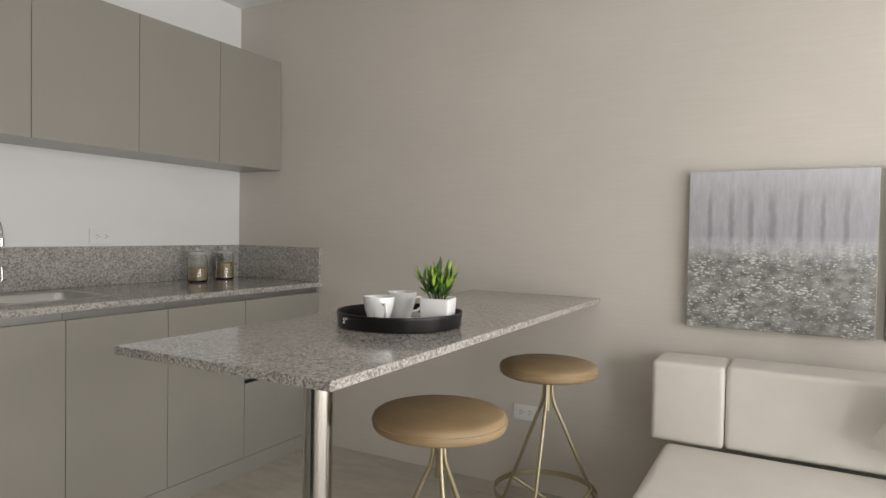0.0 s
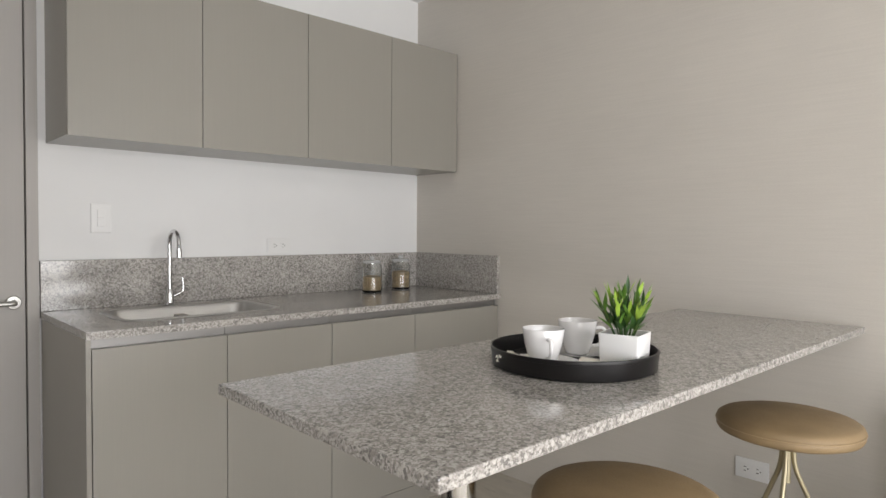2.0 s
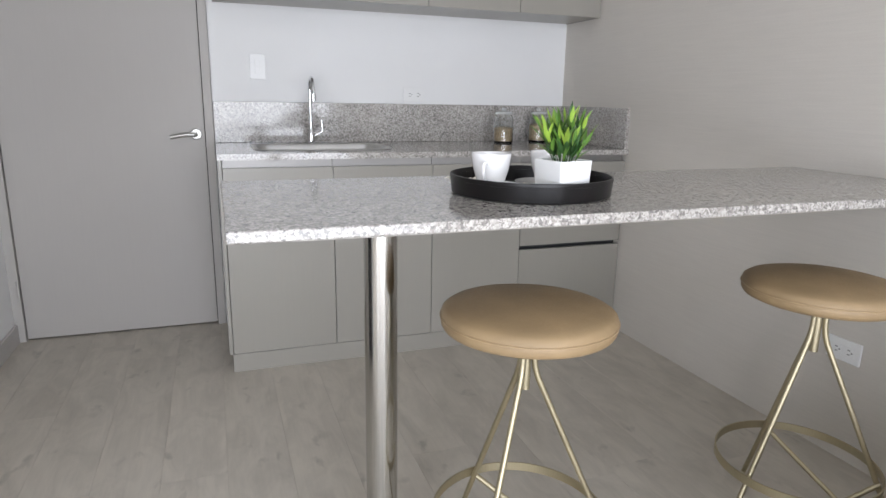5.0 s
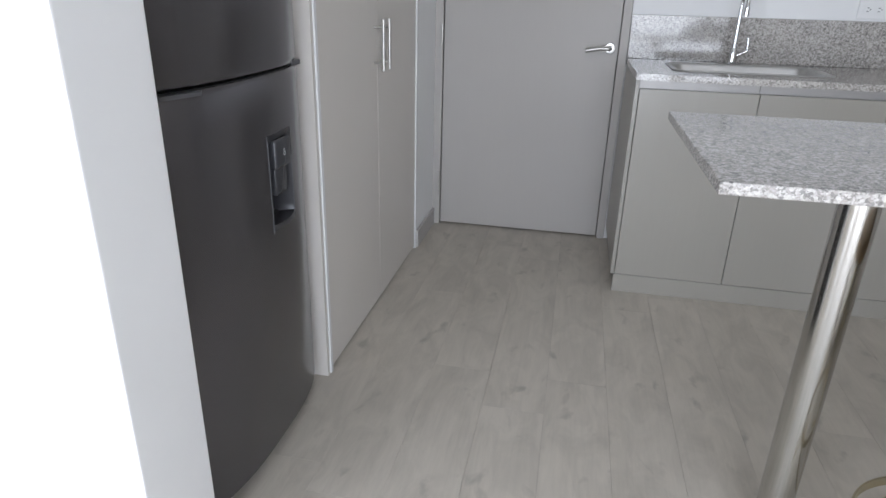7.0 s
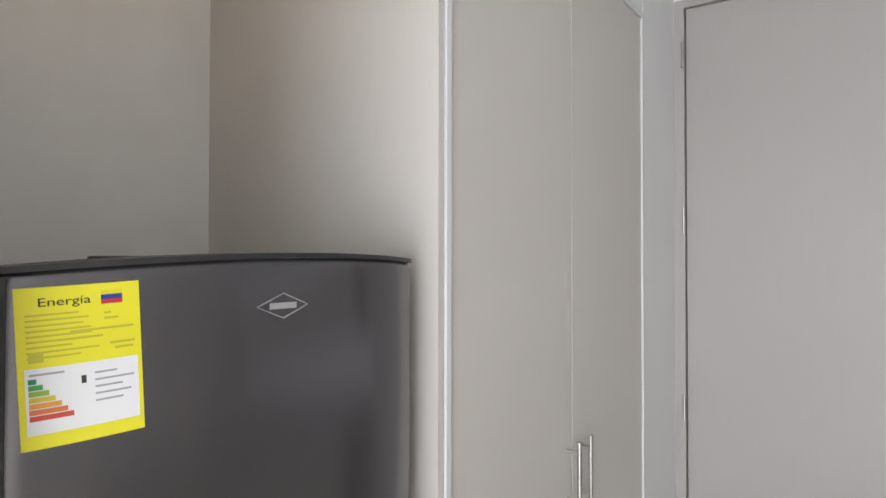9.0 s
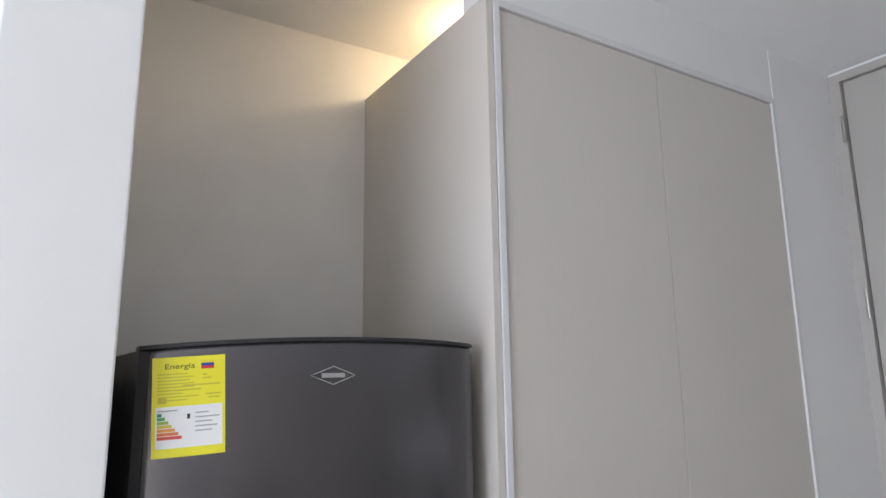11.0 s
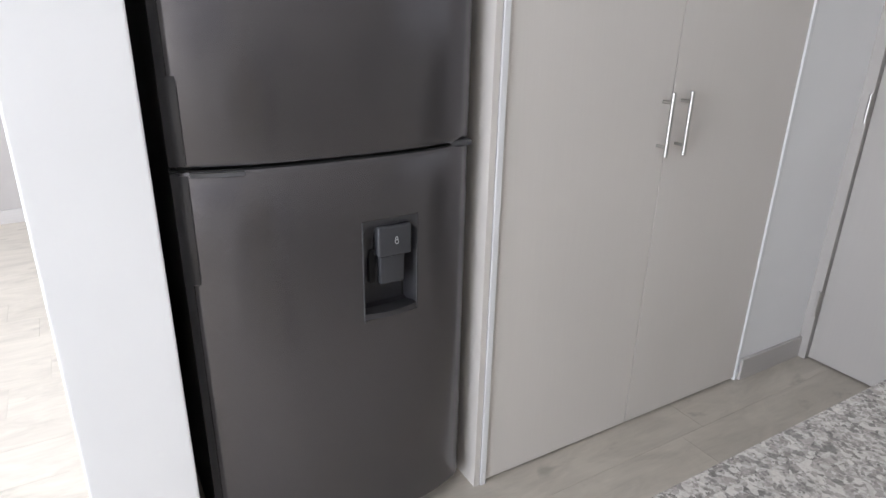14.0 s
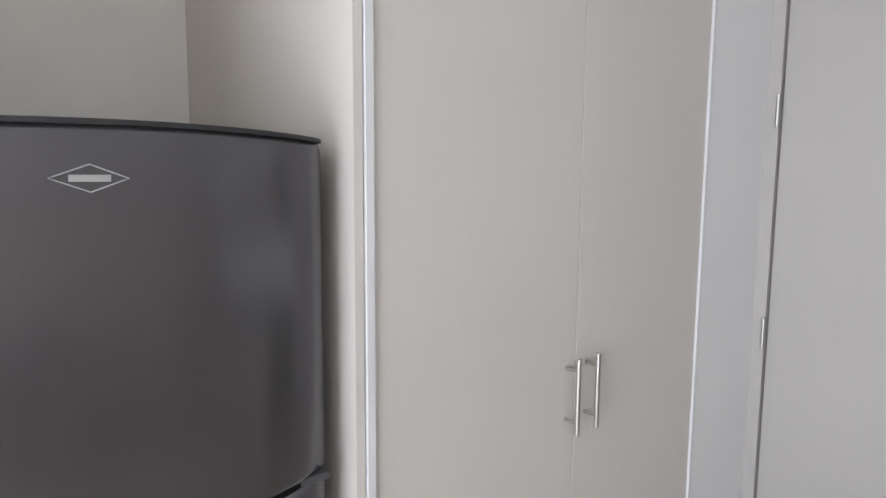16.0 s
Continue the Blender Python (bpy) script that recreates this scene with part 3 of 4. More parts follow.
part("board", box(-0.937, 0.938, 0.0, 0.016, 0.0, 0.0785, 0.001), M_CAB, plinth)

USEAMS = (-1.867, -1.397, -0.925, -0.456, -0.006)
for i in range(4):
    x0, x1 = USEAMS[i], USEAMS[i + 1]
    o = ((x0 + x1) / 2, -0.16, 1.557)
    u = thing("wall_cabinet", "taupe flush wall cabinet over the sink" if i < 2 else "taupe flush wall cabinet", "cabinet", "wall cabinets", at=o)
    hw = (x1 - x0) / 2
    part("carcass", box(-hw + 0.0005, hw - 0.0005, -0.160, 0.16, 0.003, 0.632), M_CAB, u)
    part("door", box(-hw + 0.0015, hw - 0.0015, -0.177, -0.162, 0.0, 0.634, 0.001), M_CAB, u)
fill = thing("filler_strip", "narrow taupe filler beside the wall cabinets", "panel", at=(-0.003, -0.16, 1.557))
part("strip", box(-0.0027, 0.0027, -0.150, 0.16, 0.0, 0.632), M_CABX, fill)


def plate(name, label, at, normal, wide, tall, kind):
    """A wall plate with rockers or sockets. normal: '-y', '-x' or '+y' of the wall it sits on."""
    p = thing(name, label, "switch" if kind == "switch" else "socket", at=at, rz={"-y": 0, "-x": -90, "+y": 180}[normal])
    part("cover", box(-wide / 2, wide / 2, -0.008, 0, -tall / 2, tall / 2, 0.003), M_SWITCH, p)
    if kind == "switch":
        part("rocker", box(-0.014, 0.014, -0.012, -0.0085, -0.034, -0.001, 0.0015), M_SWITCH, p)
        part("rocker", box(-0.014, 0.014, -0.012, -0.0085, 0.001, 0.034, 0.0015), M_SWITCH, p)
    else:
        for cx in (-0.022, 0.022):
            f = part("socket_face", box(cx - 0.017, cx + 0.017, -0.0105, -0.0085, -0.017, 0.017, 0.001), M_SWITCH, p)
            for dz in (-0.007, 0.007):
                part("slot", box(cx - 0.005, cx + 0.004, -0.0112, -0.0107, dz - 0.0012, dz + 0.0012), M_INK, f)
            part("slot", box(cx + 0.008, cx + 0.012, -0.0112, -0.0107, -0.0022, 0.0022), M_INK, f)


plate("light_switch", "white double light switch on the kitchen wall", (-1.678, 0, 1.278), "-y", 0.075, 0.118, "switch")
plate("wall_socket", "white double socket just over the backsplash", (-0.893, 0, 1.160), "-y", 0.118, 0.074, "socket")
plate("wall_socket", "white double socket low on the papered wall", (0, -1.905, 0.368), "-x", 0.118, 0.074, "socket")
plate("light_switch", "white switch on the partition's window side", (-2.93, -2.487, 1.25), "-y", 0.075, 0.118, "switch")


def jar(at, r, h, fill):
    j = thing("glass_jar", "clear glass jar with lid, half full of brown grains", "jar", "jars on the worktop", at=at)
    part("body", lathe([(0, 0.0), (r * 0.9, 0.0), (r, 0.006), (r, h * 0.68), (r * 0.86, h * 0.76), (r * 0.84, h * 0.80), (r * 0.81, h * 0.80), (r * 0.82, h * 0.755), (r * 0.955, h * 0.675), (r * 0.955, 0.010), (r * 0.85, 0.006), (0, 0.006)], 36), M_GLASS, j, "", True)
    part("contents", lathe([(0, 0.0075), (r * 0.84, 0.0075), (r * 0.935, 0.012), (r * 0.935, h * fill), (r * 0.5, h * fill + 0.006), (0, h * fill + 0.003)], 32), plain("brown_grains", (0.46, 0.34, 0.20), 0.8, vary=0.45, scale=160, grain=0.8), j, "brown grains", True)
    lid = part("lid", lathe([(0, h * 0.81), (r * 0.88, h * 0.81), (r * 0.90, h * 0.84), (r * 0.80, h * 0.88), (r * 0.3, h * 0.90), (0, h * 0.90)], 32), M_LID, j, "", True)
    part("knob", lathe([(0, h * 0.90), (r * 0.16, h * 0.902), (r * 0.28, h * 0.95), (r * 0.22, h * 0.99), (0, h)], 20), M_LID, lid, "", True)


jar((-0.438, -0.155, CT), 0.052, 0.185, 0.42)
jar((-0.205, -0.105, CT), 0.052, 0.185, 0.50)


# ---- breakfast table ----
TX0, TX1, TY0, TY1, TT, TB = -1.888, 0.0, -2.248, -1.608, 0.933, 0.912


def breakfast_table():
    t = thing("breakfast_table", "granite peninsula table on one steel column leg", "table", at=(-1.563, -1.948, 0))
    o = Vector((-1.563, -1.948, 0))
    bm = box(TX0 - o.x, TX1 - 0.001 - o.x, TY0 - o.y, TY1 - o.y, TB, TT, 0.003, 2)
    part("tabletop", bm, M_GRANITE, t)
    part("support_board", box(-1.78 - o.x, -0.004 - o.x, TY0 + 0.035 - o.y, TY1 - 0.03 - o.y, TB - 0.009, TB - 0.0005), M_CAB, t, "taupe board under the granite")
    leg = part("leg", lathe([(0, 0.018), (0.0375, 0.018), (0.0375, 0.882), (0, 0.882)], 48), M_STEEL, t, "brushed steel column leg", True)
    part("foot", lathe([(0, 0), (0.041, 0), (0.043, 0.004), (0.043, 0.014), (0.039, 0.020), (0, 0.020)], 40), M_BLACK, leg, "black plastic foot", True)
    part("top_flange", lathe([(0, 0.881), (0.048, 0.881), (0.052, 0.891), (0.052, 0.9025), (0, 0.9025)], 40), M_STEEL, leg, "", True)


breakfast_table()


def tray_set():
    cx, cy = -1.206, -1.960
    t = thing("serving_tray", "round black lacquered tray on the granite table", "tray", at=(cx, cy, TT))
    part("dish", lathe([(0, 0), (0.180, 0), (0.184, 0.003), (0.187, 0.034), (0.182, 0.034), (0.178, 0.008), (0.175, 0.006), (0, 0.006)], 72), M_TRAY, t, "", True)
    part("rim", lathe([(0.1815, 0.0342), (0.1875, 0.0342), (0.1885, 0.041), (0.1875, 0.044), (0.1835, 0.044), (0.1815, 0.0342)], 72), M_TRAY, t, "", True)


tray_set()


def saucer_cup(cup_label, at, rz, saucer=True):
    s0 = TT + 0.0065
    if saucer:
        s = thing("saucer", "white porcelain saucer on the black tray", "saucer", "saucers on the tray", "", (at[0], at[1], s0))
        part("plate", lathe([(0, 0), (0.035, 0), (0.038, 0.003), (0.079, 0.011), (0.0805, 0.0135), (0.078, 0.0135), (0.036, 0.006), (0, 0.005)], 48), M_CHINA, s, "", True)
    c = thing("coffee_cup", cup_label, "cup", "cups on the tray", "", (at[0], at[1], s0 + (0.006 if saucer else 0)), rz)
    part("bowl", lathe([(0, 0.0), (0.025, 0.0), (0.029, 0.004), (0.041, 0.045), (0.046, 0.078), (0.0455, 0.0795), (0.0435, 0.078), (0.0385, 0.045), (0.027, 0.008), (0, 0.006)], 48), M_CHINA, c, "", True)
    pts = bend([(0.0385, 0, 0.060), (0.066, 0, 0.062), (0.070, 0, 0.036), (0.050, 0, 0.018), (0.033, 0, 0.018)], 0.016)
    part("handle", tube(pts, 0.0042, 10), M_CHINA, c, "", True)


saucer_cup("white porcelain coffee cup on a saucer", (-1.303, -1.950), -128)
saucer_cup("white porcelain coffee cup behind the plant", (-1.140, -1.925), -40)


def potted_plant():
    at = (-1.196, -2.086, TT + 0.0065)
    p = thing("potted_plant", "small green leafy plant in a square white pot", "plant", at=at, rz=13)

    def sq(h, z):
        return [(x, y, z) for x, y in rounded_loop(-h, h, -h, h, 0.006, 3)]

    part("pot", loops([sq(0.001, 0), sq(0.040, 0), sq(0.0412, 0.003), sq(0.0445, 0.081), sq(0.0435, 0.082), sq(0.041, 0.081), sq(0.0405, 0.071)], None, False), M_POT, p, "square white ceramic pot", True)
    part("pebbles", loops([sq(0.0408, 0.069), sq(0.02, 0.073)]), M_SOIL, p)
    greens = [plain("leaf_green_%s" % s, c, 0.45, vary=0.25, scale=30, Subsurface_Weight=0.08) for s, c in (("dark", (0.035, 0.095, 0.022)), ("mid", (0.10, 0.21, 0.03)), ("bright", (0.26, 0.40, 0.05)))]
    rng = random.Random(5)

    def blade(base, d, length, wide, droop, mat):
        """One pointed leaf from base along d, folded on its midrib."""
        side = d.cross(Vector((0, 0, 1)))
        side = side.normalized() if side.length > 0.05 else Vector((1, 0, 0))
        side = (Matrix.Rotation(rng.uniform(-0.8, 0.8), 3, d) @ side).normalized()
        up = side.cross(d).normalized()
        bm = bmesh.new()
        rows = []
        for k in range(7):
            u = k / 6
            q = base + d * length * u - Vector((0, 0, 1)) * droop * length * u * u
            w = wide * (0.25 + 0.75 * math.sin(math.pi * min(1, u * 0.85 + 0.12))) * (1 - u ** 4)
            rows.append([bm.verts.new(q - side * w + up * w * 0.35), bm.verts.new(q), bm.verts.new(q + side * w + up * w * 0.35)])
        for a, b in zip(rows, rows[1:]):
            bm.faces.new([a[0], a[1], b[1], b[0]])
            bm.faces.new([a[1], a[2], b[2], b[1]])
        part("leaf", bm, mat, p, "", True)

    for i in range(21):
        ring = (i + 0.5) / 21
        az = i * 2.39996
        lean = radians(3 + 25 * ring ** 0.8 + rng.uniform(-4, 4))
        d = Vector((math.sin(lean) * math.cos(az), math.sin(lean) * math.sin(az), math.cos(lean)))
        base = Vector((0.02 * ring ** 0.5 * math.cos(az), 0.02 * ring ** 0.5 * math.sin(az), 0.067))
        tall = rng.uniform(0.07, 0.105) * (1.02 - 0.22 * ring)
        part("stem", tube([base, base + d * tall], [0.0014, 0.0008], 6), greens[0], p)
        n = 7
        for k in range(n):
            u = 0.28 + 0.72 * k / (n - 1)
            turn = az + k * 2.2 + rng.uniform(-0.4, 0.4)
            spread = radians(27 - 10 * u + rng.uniform(-8, 8)) if k < n - 1 else radians(4)
            out = Vector((math.cos(turn), math.sin(turn), 0))
            way = (d * math.cos(spread) + out * math.sin(spread)).normalized()
            shade_at = u + 0.35 * ring + rng.uniform(-0.45, 0.3)
            blade(base + d * tall * u, way, rng.uniform(0.036, 0.054), rng.uniform(0.0034, 0.0056), rng.uniform(0.0, 0.18), greens[0 if shade_at < 0.62 else 1 if shade_at < 1.12 else 2])


potted_plant()


def napkin():
    t = thing("napkin", "folded cream napkin with a fringe on the black tray", "napkin", at=(-1.318, -1.890, TT + 0.007), rz=28)
    bm = bmesh.new()
    n = 18
    for lift, wide in ((0.010, 0.5), (0.016, 0.46)):
        grid = [[bm.verts.new((0.10 * wide * (2 * i / n - 1), 0.075 * wide * (2 * j / n - 1), lift + 0.009 * noise.noise(Vector((i * 0.21, j * 0.27, 3.1 + lift * 90))))) for j in range(n + 1)] for i in range(n + 1)]
        for i in range(n):
            for j in range(n):
                bm.faces.new([grid[i][j], grid[i + 1][j], grid[i + 1][j + 1], grid[i][j + 1]])
    part("cloth", bm, M_CLOTH, t, "", True)
    rng = random.Random(8)
    for k in range(16):
        y = -0.034 + 0.0045 * k
        a, b = rng.uniform(-0.006, 0.006), rng.uniform(0.004, 0.018)
        part("fringe", tube([(-0.047, y, 0.013), (-0.057, y + a * 0.5, 0.013 + b), (-0.068, y + a, 0.010 + b)], 0.0012, 5), M_CLOTH, t)


napkin()


def flat_napkin():
    """A second napkin folded to a low triangle that lies between saucer and pot."""
    t = thing("napkin", "folded cream napkin tucked between saucer and plant pot", "napkin", at=(-1.262, -2.052, TT + 0.0065), rz=35)
    bm = bmesh.new()
    low = [(-0.045, -0.035), (0.030, -0.040), (0.040, 0.030), (-0.030, 0.040)]
    base = [bm.verts.new((x, y, 0.001)) for x, y in low]
    top = [bm.verts.new((x * 0.92, y * 0.92, z)) for (x, y), z in zip(low, (0.008, 0.020, 0.026, 0.010))]
    bm.faces.new(base[::-1])
    bm.faces.new(top)
    for k in range(4):
        bm.faces.new([base[k], base[(k + 1) % 4], top[(k + 1) % 4], top[k]])
    bmesh.ops.bevel(bm, geom=list(bm.edges), offset=0.003, segments=2, affect="EDGES")
    part("cloth", bm, M_CLOTH, t, "", True)


flat_napkin()


# ---- bar stools ----
def bar_stool(at, rz):
    s = thing("bar_stool", "round tan leather bar stool on champagne wire legs", "stool", "bar stools at the table", "", at)
    R, zt, zb = 0.185, 0.728, 0.675
    part("seat", lathe([(0, zb), (R - 0.02, zb), (R - 0.006, zb + 0.006), (R - 0.001, zb + 0.014), (R, zb + 0.026), (R - 0.001, zb + 0.028), (R - 0.001, zb + 0.029), (R, zb + 0.031), (R - 0.003, zb + 0.041), (R - 0.012, zt - 0.006), (R - 0.03, zt - 0.001), (R * 0.5, zt + 0.003), (0, zt + 0.004)], 72), M_TAN, s, "", True)
    part("piping", tube([(math.cos(a) * (R + 0.0006), math.sin(a) * (R + 0.0006), zb + 0.0285) for a in (2 * math.pi * i / 72 for i in range(72))], 0.0014, 8, None, True), M_TAN2, s, "", True)
    part("mounting_plate", lathe([(0, zb - 0.006), (0.085, zb - 0.006), (0.085, zb), (0, zb)], 32), M_BRASS, s)
    part("hub", tube([(0, 0, 0.538), (0, 0, zb - 0.005)], 0.0105, 16), M_BRASS, s, "", True)
    ZR, RR, FR = 0.226, 0.194, 0.280
    for k in range(3):
        a, b = 2 * math.pi * k / 3, 2 * math.pi * (k + 1) / 3
        da, db = Vector((math.cos(a), math.sin(a), 0)), Vector((math.cos(b), math.sin(b), 0))
        pts = [da * 0.0175 + Vector((0, 0, zb - 0.005)), da * 0.0175 + Vector((0, 0, 0.585)), da * FR + Vector((0, 0, 0.0072)), db * (RR - 0.008) + Vector((0, 0, ZR))]
        part("leg", tube(bend(pts, 0.035, 7), 0.0068, 12), M_BRASS, s, "", True)
    bm = bmesh.new()
    n = 72
    prof = [(RR, ZR - 0.011), (RR + 0.004, ZR - 0.011), (RR + 0.004, ZR + 0.011), (RR, ZR + 0.011)]
    rings = [[bm.verts.new((r * math.cos(2 * math.pi * i / n), r * math.sin(2 * math.pi * i / n), z)) for r, z in prof] for i in range(n)]
    for i in range(n):
        p, q = rings[i], rings[(i + 1) % n]
        for k in range(4):
            bm.faces.new([p[k], p[(k + 1) % 4], q[(k + 1) % 4], q[k]])
    part("foot_ring", bm, M_BRASS, s, "flat champagne metal foot ring", True)
    s.matrix_basis = pose(*at, 0, 0, rz)
    return s


stool = bar_stool((-1.297, -2.155, 0), -19)
copy_thing(stool, pose(-0.500, -2.185, 0, 0, 0, -53))


# ---- refrigerator ----
FY0, FY1, FXE, FB = -2.255, -1.604, -2.852, 0.050
FYC, FHW = (FY0 + FY1) / 2, (FY1 - FY0) / 2


def front_x(y):
    u = min(1.0, abs(y - FYC) / FHW)
    return FXE + FB * (1 - u ** 3) - (0.008 * ((u - 0.95) / 0.05) ** 2 if u > 0.95 else 0)


def steps(a, b, n, extra=()):
    v = [a + (b - a) * i / n for i in range(n + 1)] + list(extra)
    return sorted(set(round(x, 5) for x in v))


def arch(y):
    return 0.018 * (1 - ((y - FYC - 0.06) / (FHW + 0.06)) ** 2)


DY0, DY1, DZ0, DZ1 = -1.902, -1.762, 0.631, 0.868


def refrigerator():
    o = Vector((-3.12, FYC, 0))
    f = thing("refrigerator", "dark inox two-door refrigerator with water dispenser", "refrigerator", at=o)

    def loc(x, y, z):
        return (x - o.x, y - o.y, z)

    def b(*v):
        return box(v[0] - o.x, v[1] - o.x, v[2] - o.y, v[3] - o.y, *v[4:])

    part("cabinet", b(-3.48, -2.892, FY0 + 0.004, FY1 - 0.004, 0.03, 1.535, 0.006), M_FRSIDE, f, "dark grey side casing")

    def door(name, z0, z1, holes, material, lift=0.0):
        ys = steps(FY0, FY1, 44, [q for h in holes for q in h[:2]])
        zs = sorted({z0, z0 + 0.012, z1 - 0.012, z1, *[q for h in holes for q in h[2:]]})

        def put(y, z, w):
            round_off = 0.006 if (z in (z0, z1)) else 0.0
            top = arch(y) if name == "freezer_door" and z > z1 - 0.02 else 0.0
            return loc((front_x(y) - round_off) if w else -2.885, y, z + top)

        return part(name, pierced(ys, zs, holes, 0, 1, put), material, f, "", True)

    up = door("freezer_door", 1.0125, 1.532, [], M_FRIDGE)
    low = door("fridge_door", 0.046, 1.0025, [(DY0, DY1, DZ0, DZ1)], M_FRIDGE)
    part("gasket", b(-2.893, -2.86, FY0 + 0.012, FY1 - 0.012, 0.08, 1.52), M_BLACK, f)
    # the dark rim along the freezer door's top
    ys = steps(FY0 - 0.001, FY1 + 0.001, 44)
    part("top_trim", pierced(ys, [1.5325, 1.539], [], 0, 1, lambda y, z, w: loc((front_x(y) + 0.002) if w else -2.90, y, z + arch(y))), M_TRIMSHADE, up, "", True)
    part("door_rim", pierced(ys, [1.0025, 1.005], [], 0, 1, lambda y, z, w: loc((front_x(y) - 0.012) if w else -2.88, y, z)), M_BLACK, low, "", True)
    # pocket grips on the opening side
    for parent, z0, z1 in ((up, 1.0155, 1.177), (low, 0.776, 0.997)):
        yy = steps(FY0 - 0.0015, FY0 + 0.026, 6)
        part("grip", pierced(yy, [z0, z0 + 0.01, z1 - 0.01, z1], [], 0, 1, lambda y, z, w: loc((front_x(y) + (0.003 if z not in (z0, z1) else 0.0)) if w else -2.88, y, z)), M_PLASTIC, parent, "dark plastic pocket grip", True)
    for parent, z0, z1 in ((up, 1.0145, 1.530), (low, 0.048, 1.0005)):
        yy = steps(FY0 - 0.001, FY0 + 0.013, 4)
        part("edge_trim", pierced(yy, [z0, z1], [], 0, 1, lambda y, z, w: loc((front_x(y) + 0.0012) if w else -2.88, y, z)), M_PLASTIC, parent, "", True)
    yy = steps(FY0 + 0.03, FY0 + 0.125, 8)
    part("grip_bar", pierced(yy, [0.994, 1.002], [], 0, 1, lambda y, z, w: loc((front_x(y) + 0.004) if w else -2.87, y, z)), M_PLASTIC2, low, "", True)
    part("hinge_cover", b(-2.88, -2.838, FY1 - 0.055, FY1 - 0.002, 1.0005, 1.0135, 0.003), M_PLASTIC2, f)
    part("hinge_cover", b(-2.99, -2.91, FY0 + 0.155, FY0 + 0.205, 1.5355, 1.552, 0.004), M_PLASTIC, f)
    # water dispenser: a shallow scoop that deepens towards the drip tray
    dx = front_x((DY0 + DY1) / 2)
    bm = bmesh.new()
    rows = []
    n, nv = 12, 14
    for k in range(nv + 1):
        v = k / nv
        z = DZ1 - 0.001 - (DZ1 - DZ0 - 0.002) * v
        row = []
        for i in range(n + 1):
            u = i / n
            y = DY0 + 0.0005 + (DY1 - DY0 - 0.001) * u
            deep = (0.012 + 0.040 * min(1.0, v * 1.6)) * min(1.0, v * 6, (1 - v) * 22) * min(1.0, 12 * u, 12 * (1 - u)) ** 0.5
            row.append(bm.verts.new(loc(front_x(y) - 0.001 - deep, y, z)))
        rows.append(row)
    for p, q in zip(rows, rows[1:]):
        for i in range(n):
            bm.faces.new([p[i], p[i + 1], q[i + 1], q[i]])
    disp = part("dispenser", bm, M_SCOOP, f, "dark grey recessed water dispenser", True)
    for y, z0, z1 in ((DY0 + 0.002, DZ0 - 0.004, DZ1 - 0.004), (DY1 - 0.003, DZ0 + 0.004, DZ1 - 0.075)):
        part("side_bead", tube([loc(front_x(y) + 0.0005, y, z0), loc(front_x(y) + 0.0005, y, z1)], 0.0014, 8), M_PLASTIC2, disp, "thin grey bead", True)
    part("spout_cover", b(dx - 0.030, dx + 0.004, DY0 + 0.037, DY1 - 0.020, DZ1 - 0.090, DZ1 - 0.018, 0.007, 3), M_LEVER, disp, "", True)
    part("lever", b(dx - 0.024, dx - 0.004, DY0 + 0.044, DY1 - 0.034, DZ1 - 0.158, DZ1 - 0.088, 0.006, 3), M_LEVER, disp, "", True)
    part("lever_slot", b(dx - 0.044, dx - 0.030, DY0 + 0.030, DY0 + 0.043, DZ1 - 0.160, DZ1 - 0.080, 0.001), M_BLACK, disp)
    lip = bmesh.new()
    front, back = [], []
    for i in range(13):
        u = i / 12
        y = DY0 + 0.004 + (DY1 - DY0 - 0.008) * u
        x = front_x(y) + 0.010 * math.sin(math.pi * u) ** 0.8
        front.append([lip.verts.new(loc(x, y, DZ0 + z)) for z in (0.004, 0.014, 0.017)])
        back.append([lip.verts.new(loc(front_x(y) - 0.046, y, DZ0 + z)) for z in (0.004, 0.010, 0.012)])
    for i in range(12):
        for k in range(2):
            lip.faces.new([front[i][k], front[i + 1][k], front[i + 1][k + 1], front[i][k + 1]])
        lip.faces.new([front[i][2], front[i + 1][2], back[i + 1][2], back[i][2]])
        lip.faces.new([front[i][0], front[i + 1][0], back[i + 1][0], back[i][0]])
    part("drip_tray", lip, M_PLASTIC, disp, "", True)
    icon = bmesh.new()
    tube([loc(dx + 0.0045, DY0 + 0.082 + 0.0042 * math.cos(q), DZ1 - 0.056 + 0.0050 * math.sin(q)) for q in (2 * math.pi * i / 20 for i in range(20))], 0.0006, 6, icon, True)
    tube([loc(dx + 0.0045, DY0 + 0.082 + 0.0028 * math.cos(q), DZ1 - 0.050 + 0.0055 * math.sin(q)) for q in (math.pi * i / 10 for i in range(11))], 0.0006, 6, icon)
    part("lock_mark", icon, M_LOGO, disp)
    # plinth and feet
    part("grille", b(-2.93, -2.88, FY0 + 0.01, FY1 - 0.01, 0.008, 0.042), M_PLASTIC, f)
    for y in (FY0 + 0.05, FY1 - 0.05):
        for x in (-2.95, -3.44):
            part("foot", lathe([(0, 0), (0.018, 0), (0.018, 0.012), (0.012, 0.014), (0.012, 0.034), (0, 0.034)], 16, None, loc(x, y, 0)), M_BLACK, f, "", True)

    # badge: a plain rhombus outline with a bar
    by, bz = -1.942, 1.488

    def skin(u, v, lift):
        y = by + u
        return loc(front_x(y) + lift, y, bz + v)

    rim = []
    corners = [(-0.042, 0), (0, 0.016), (0.042, 0), (0, -0.016)]
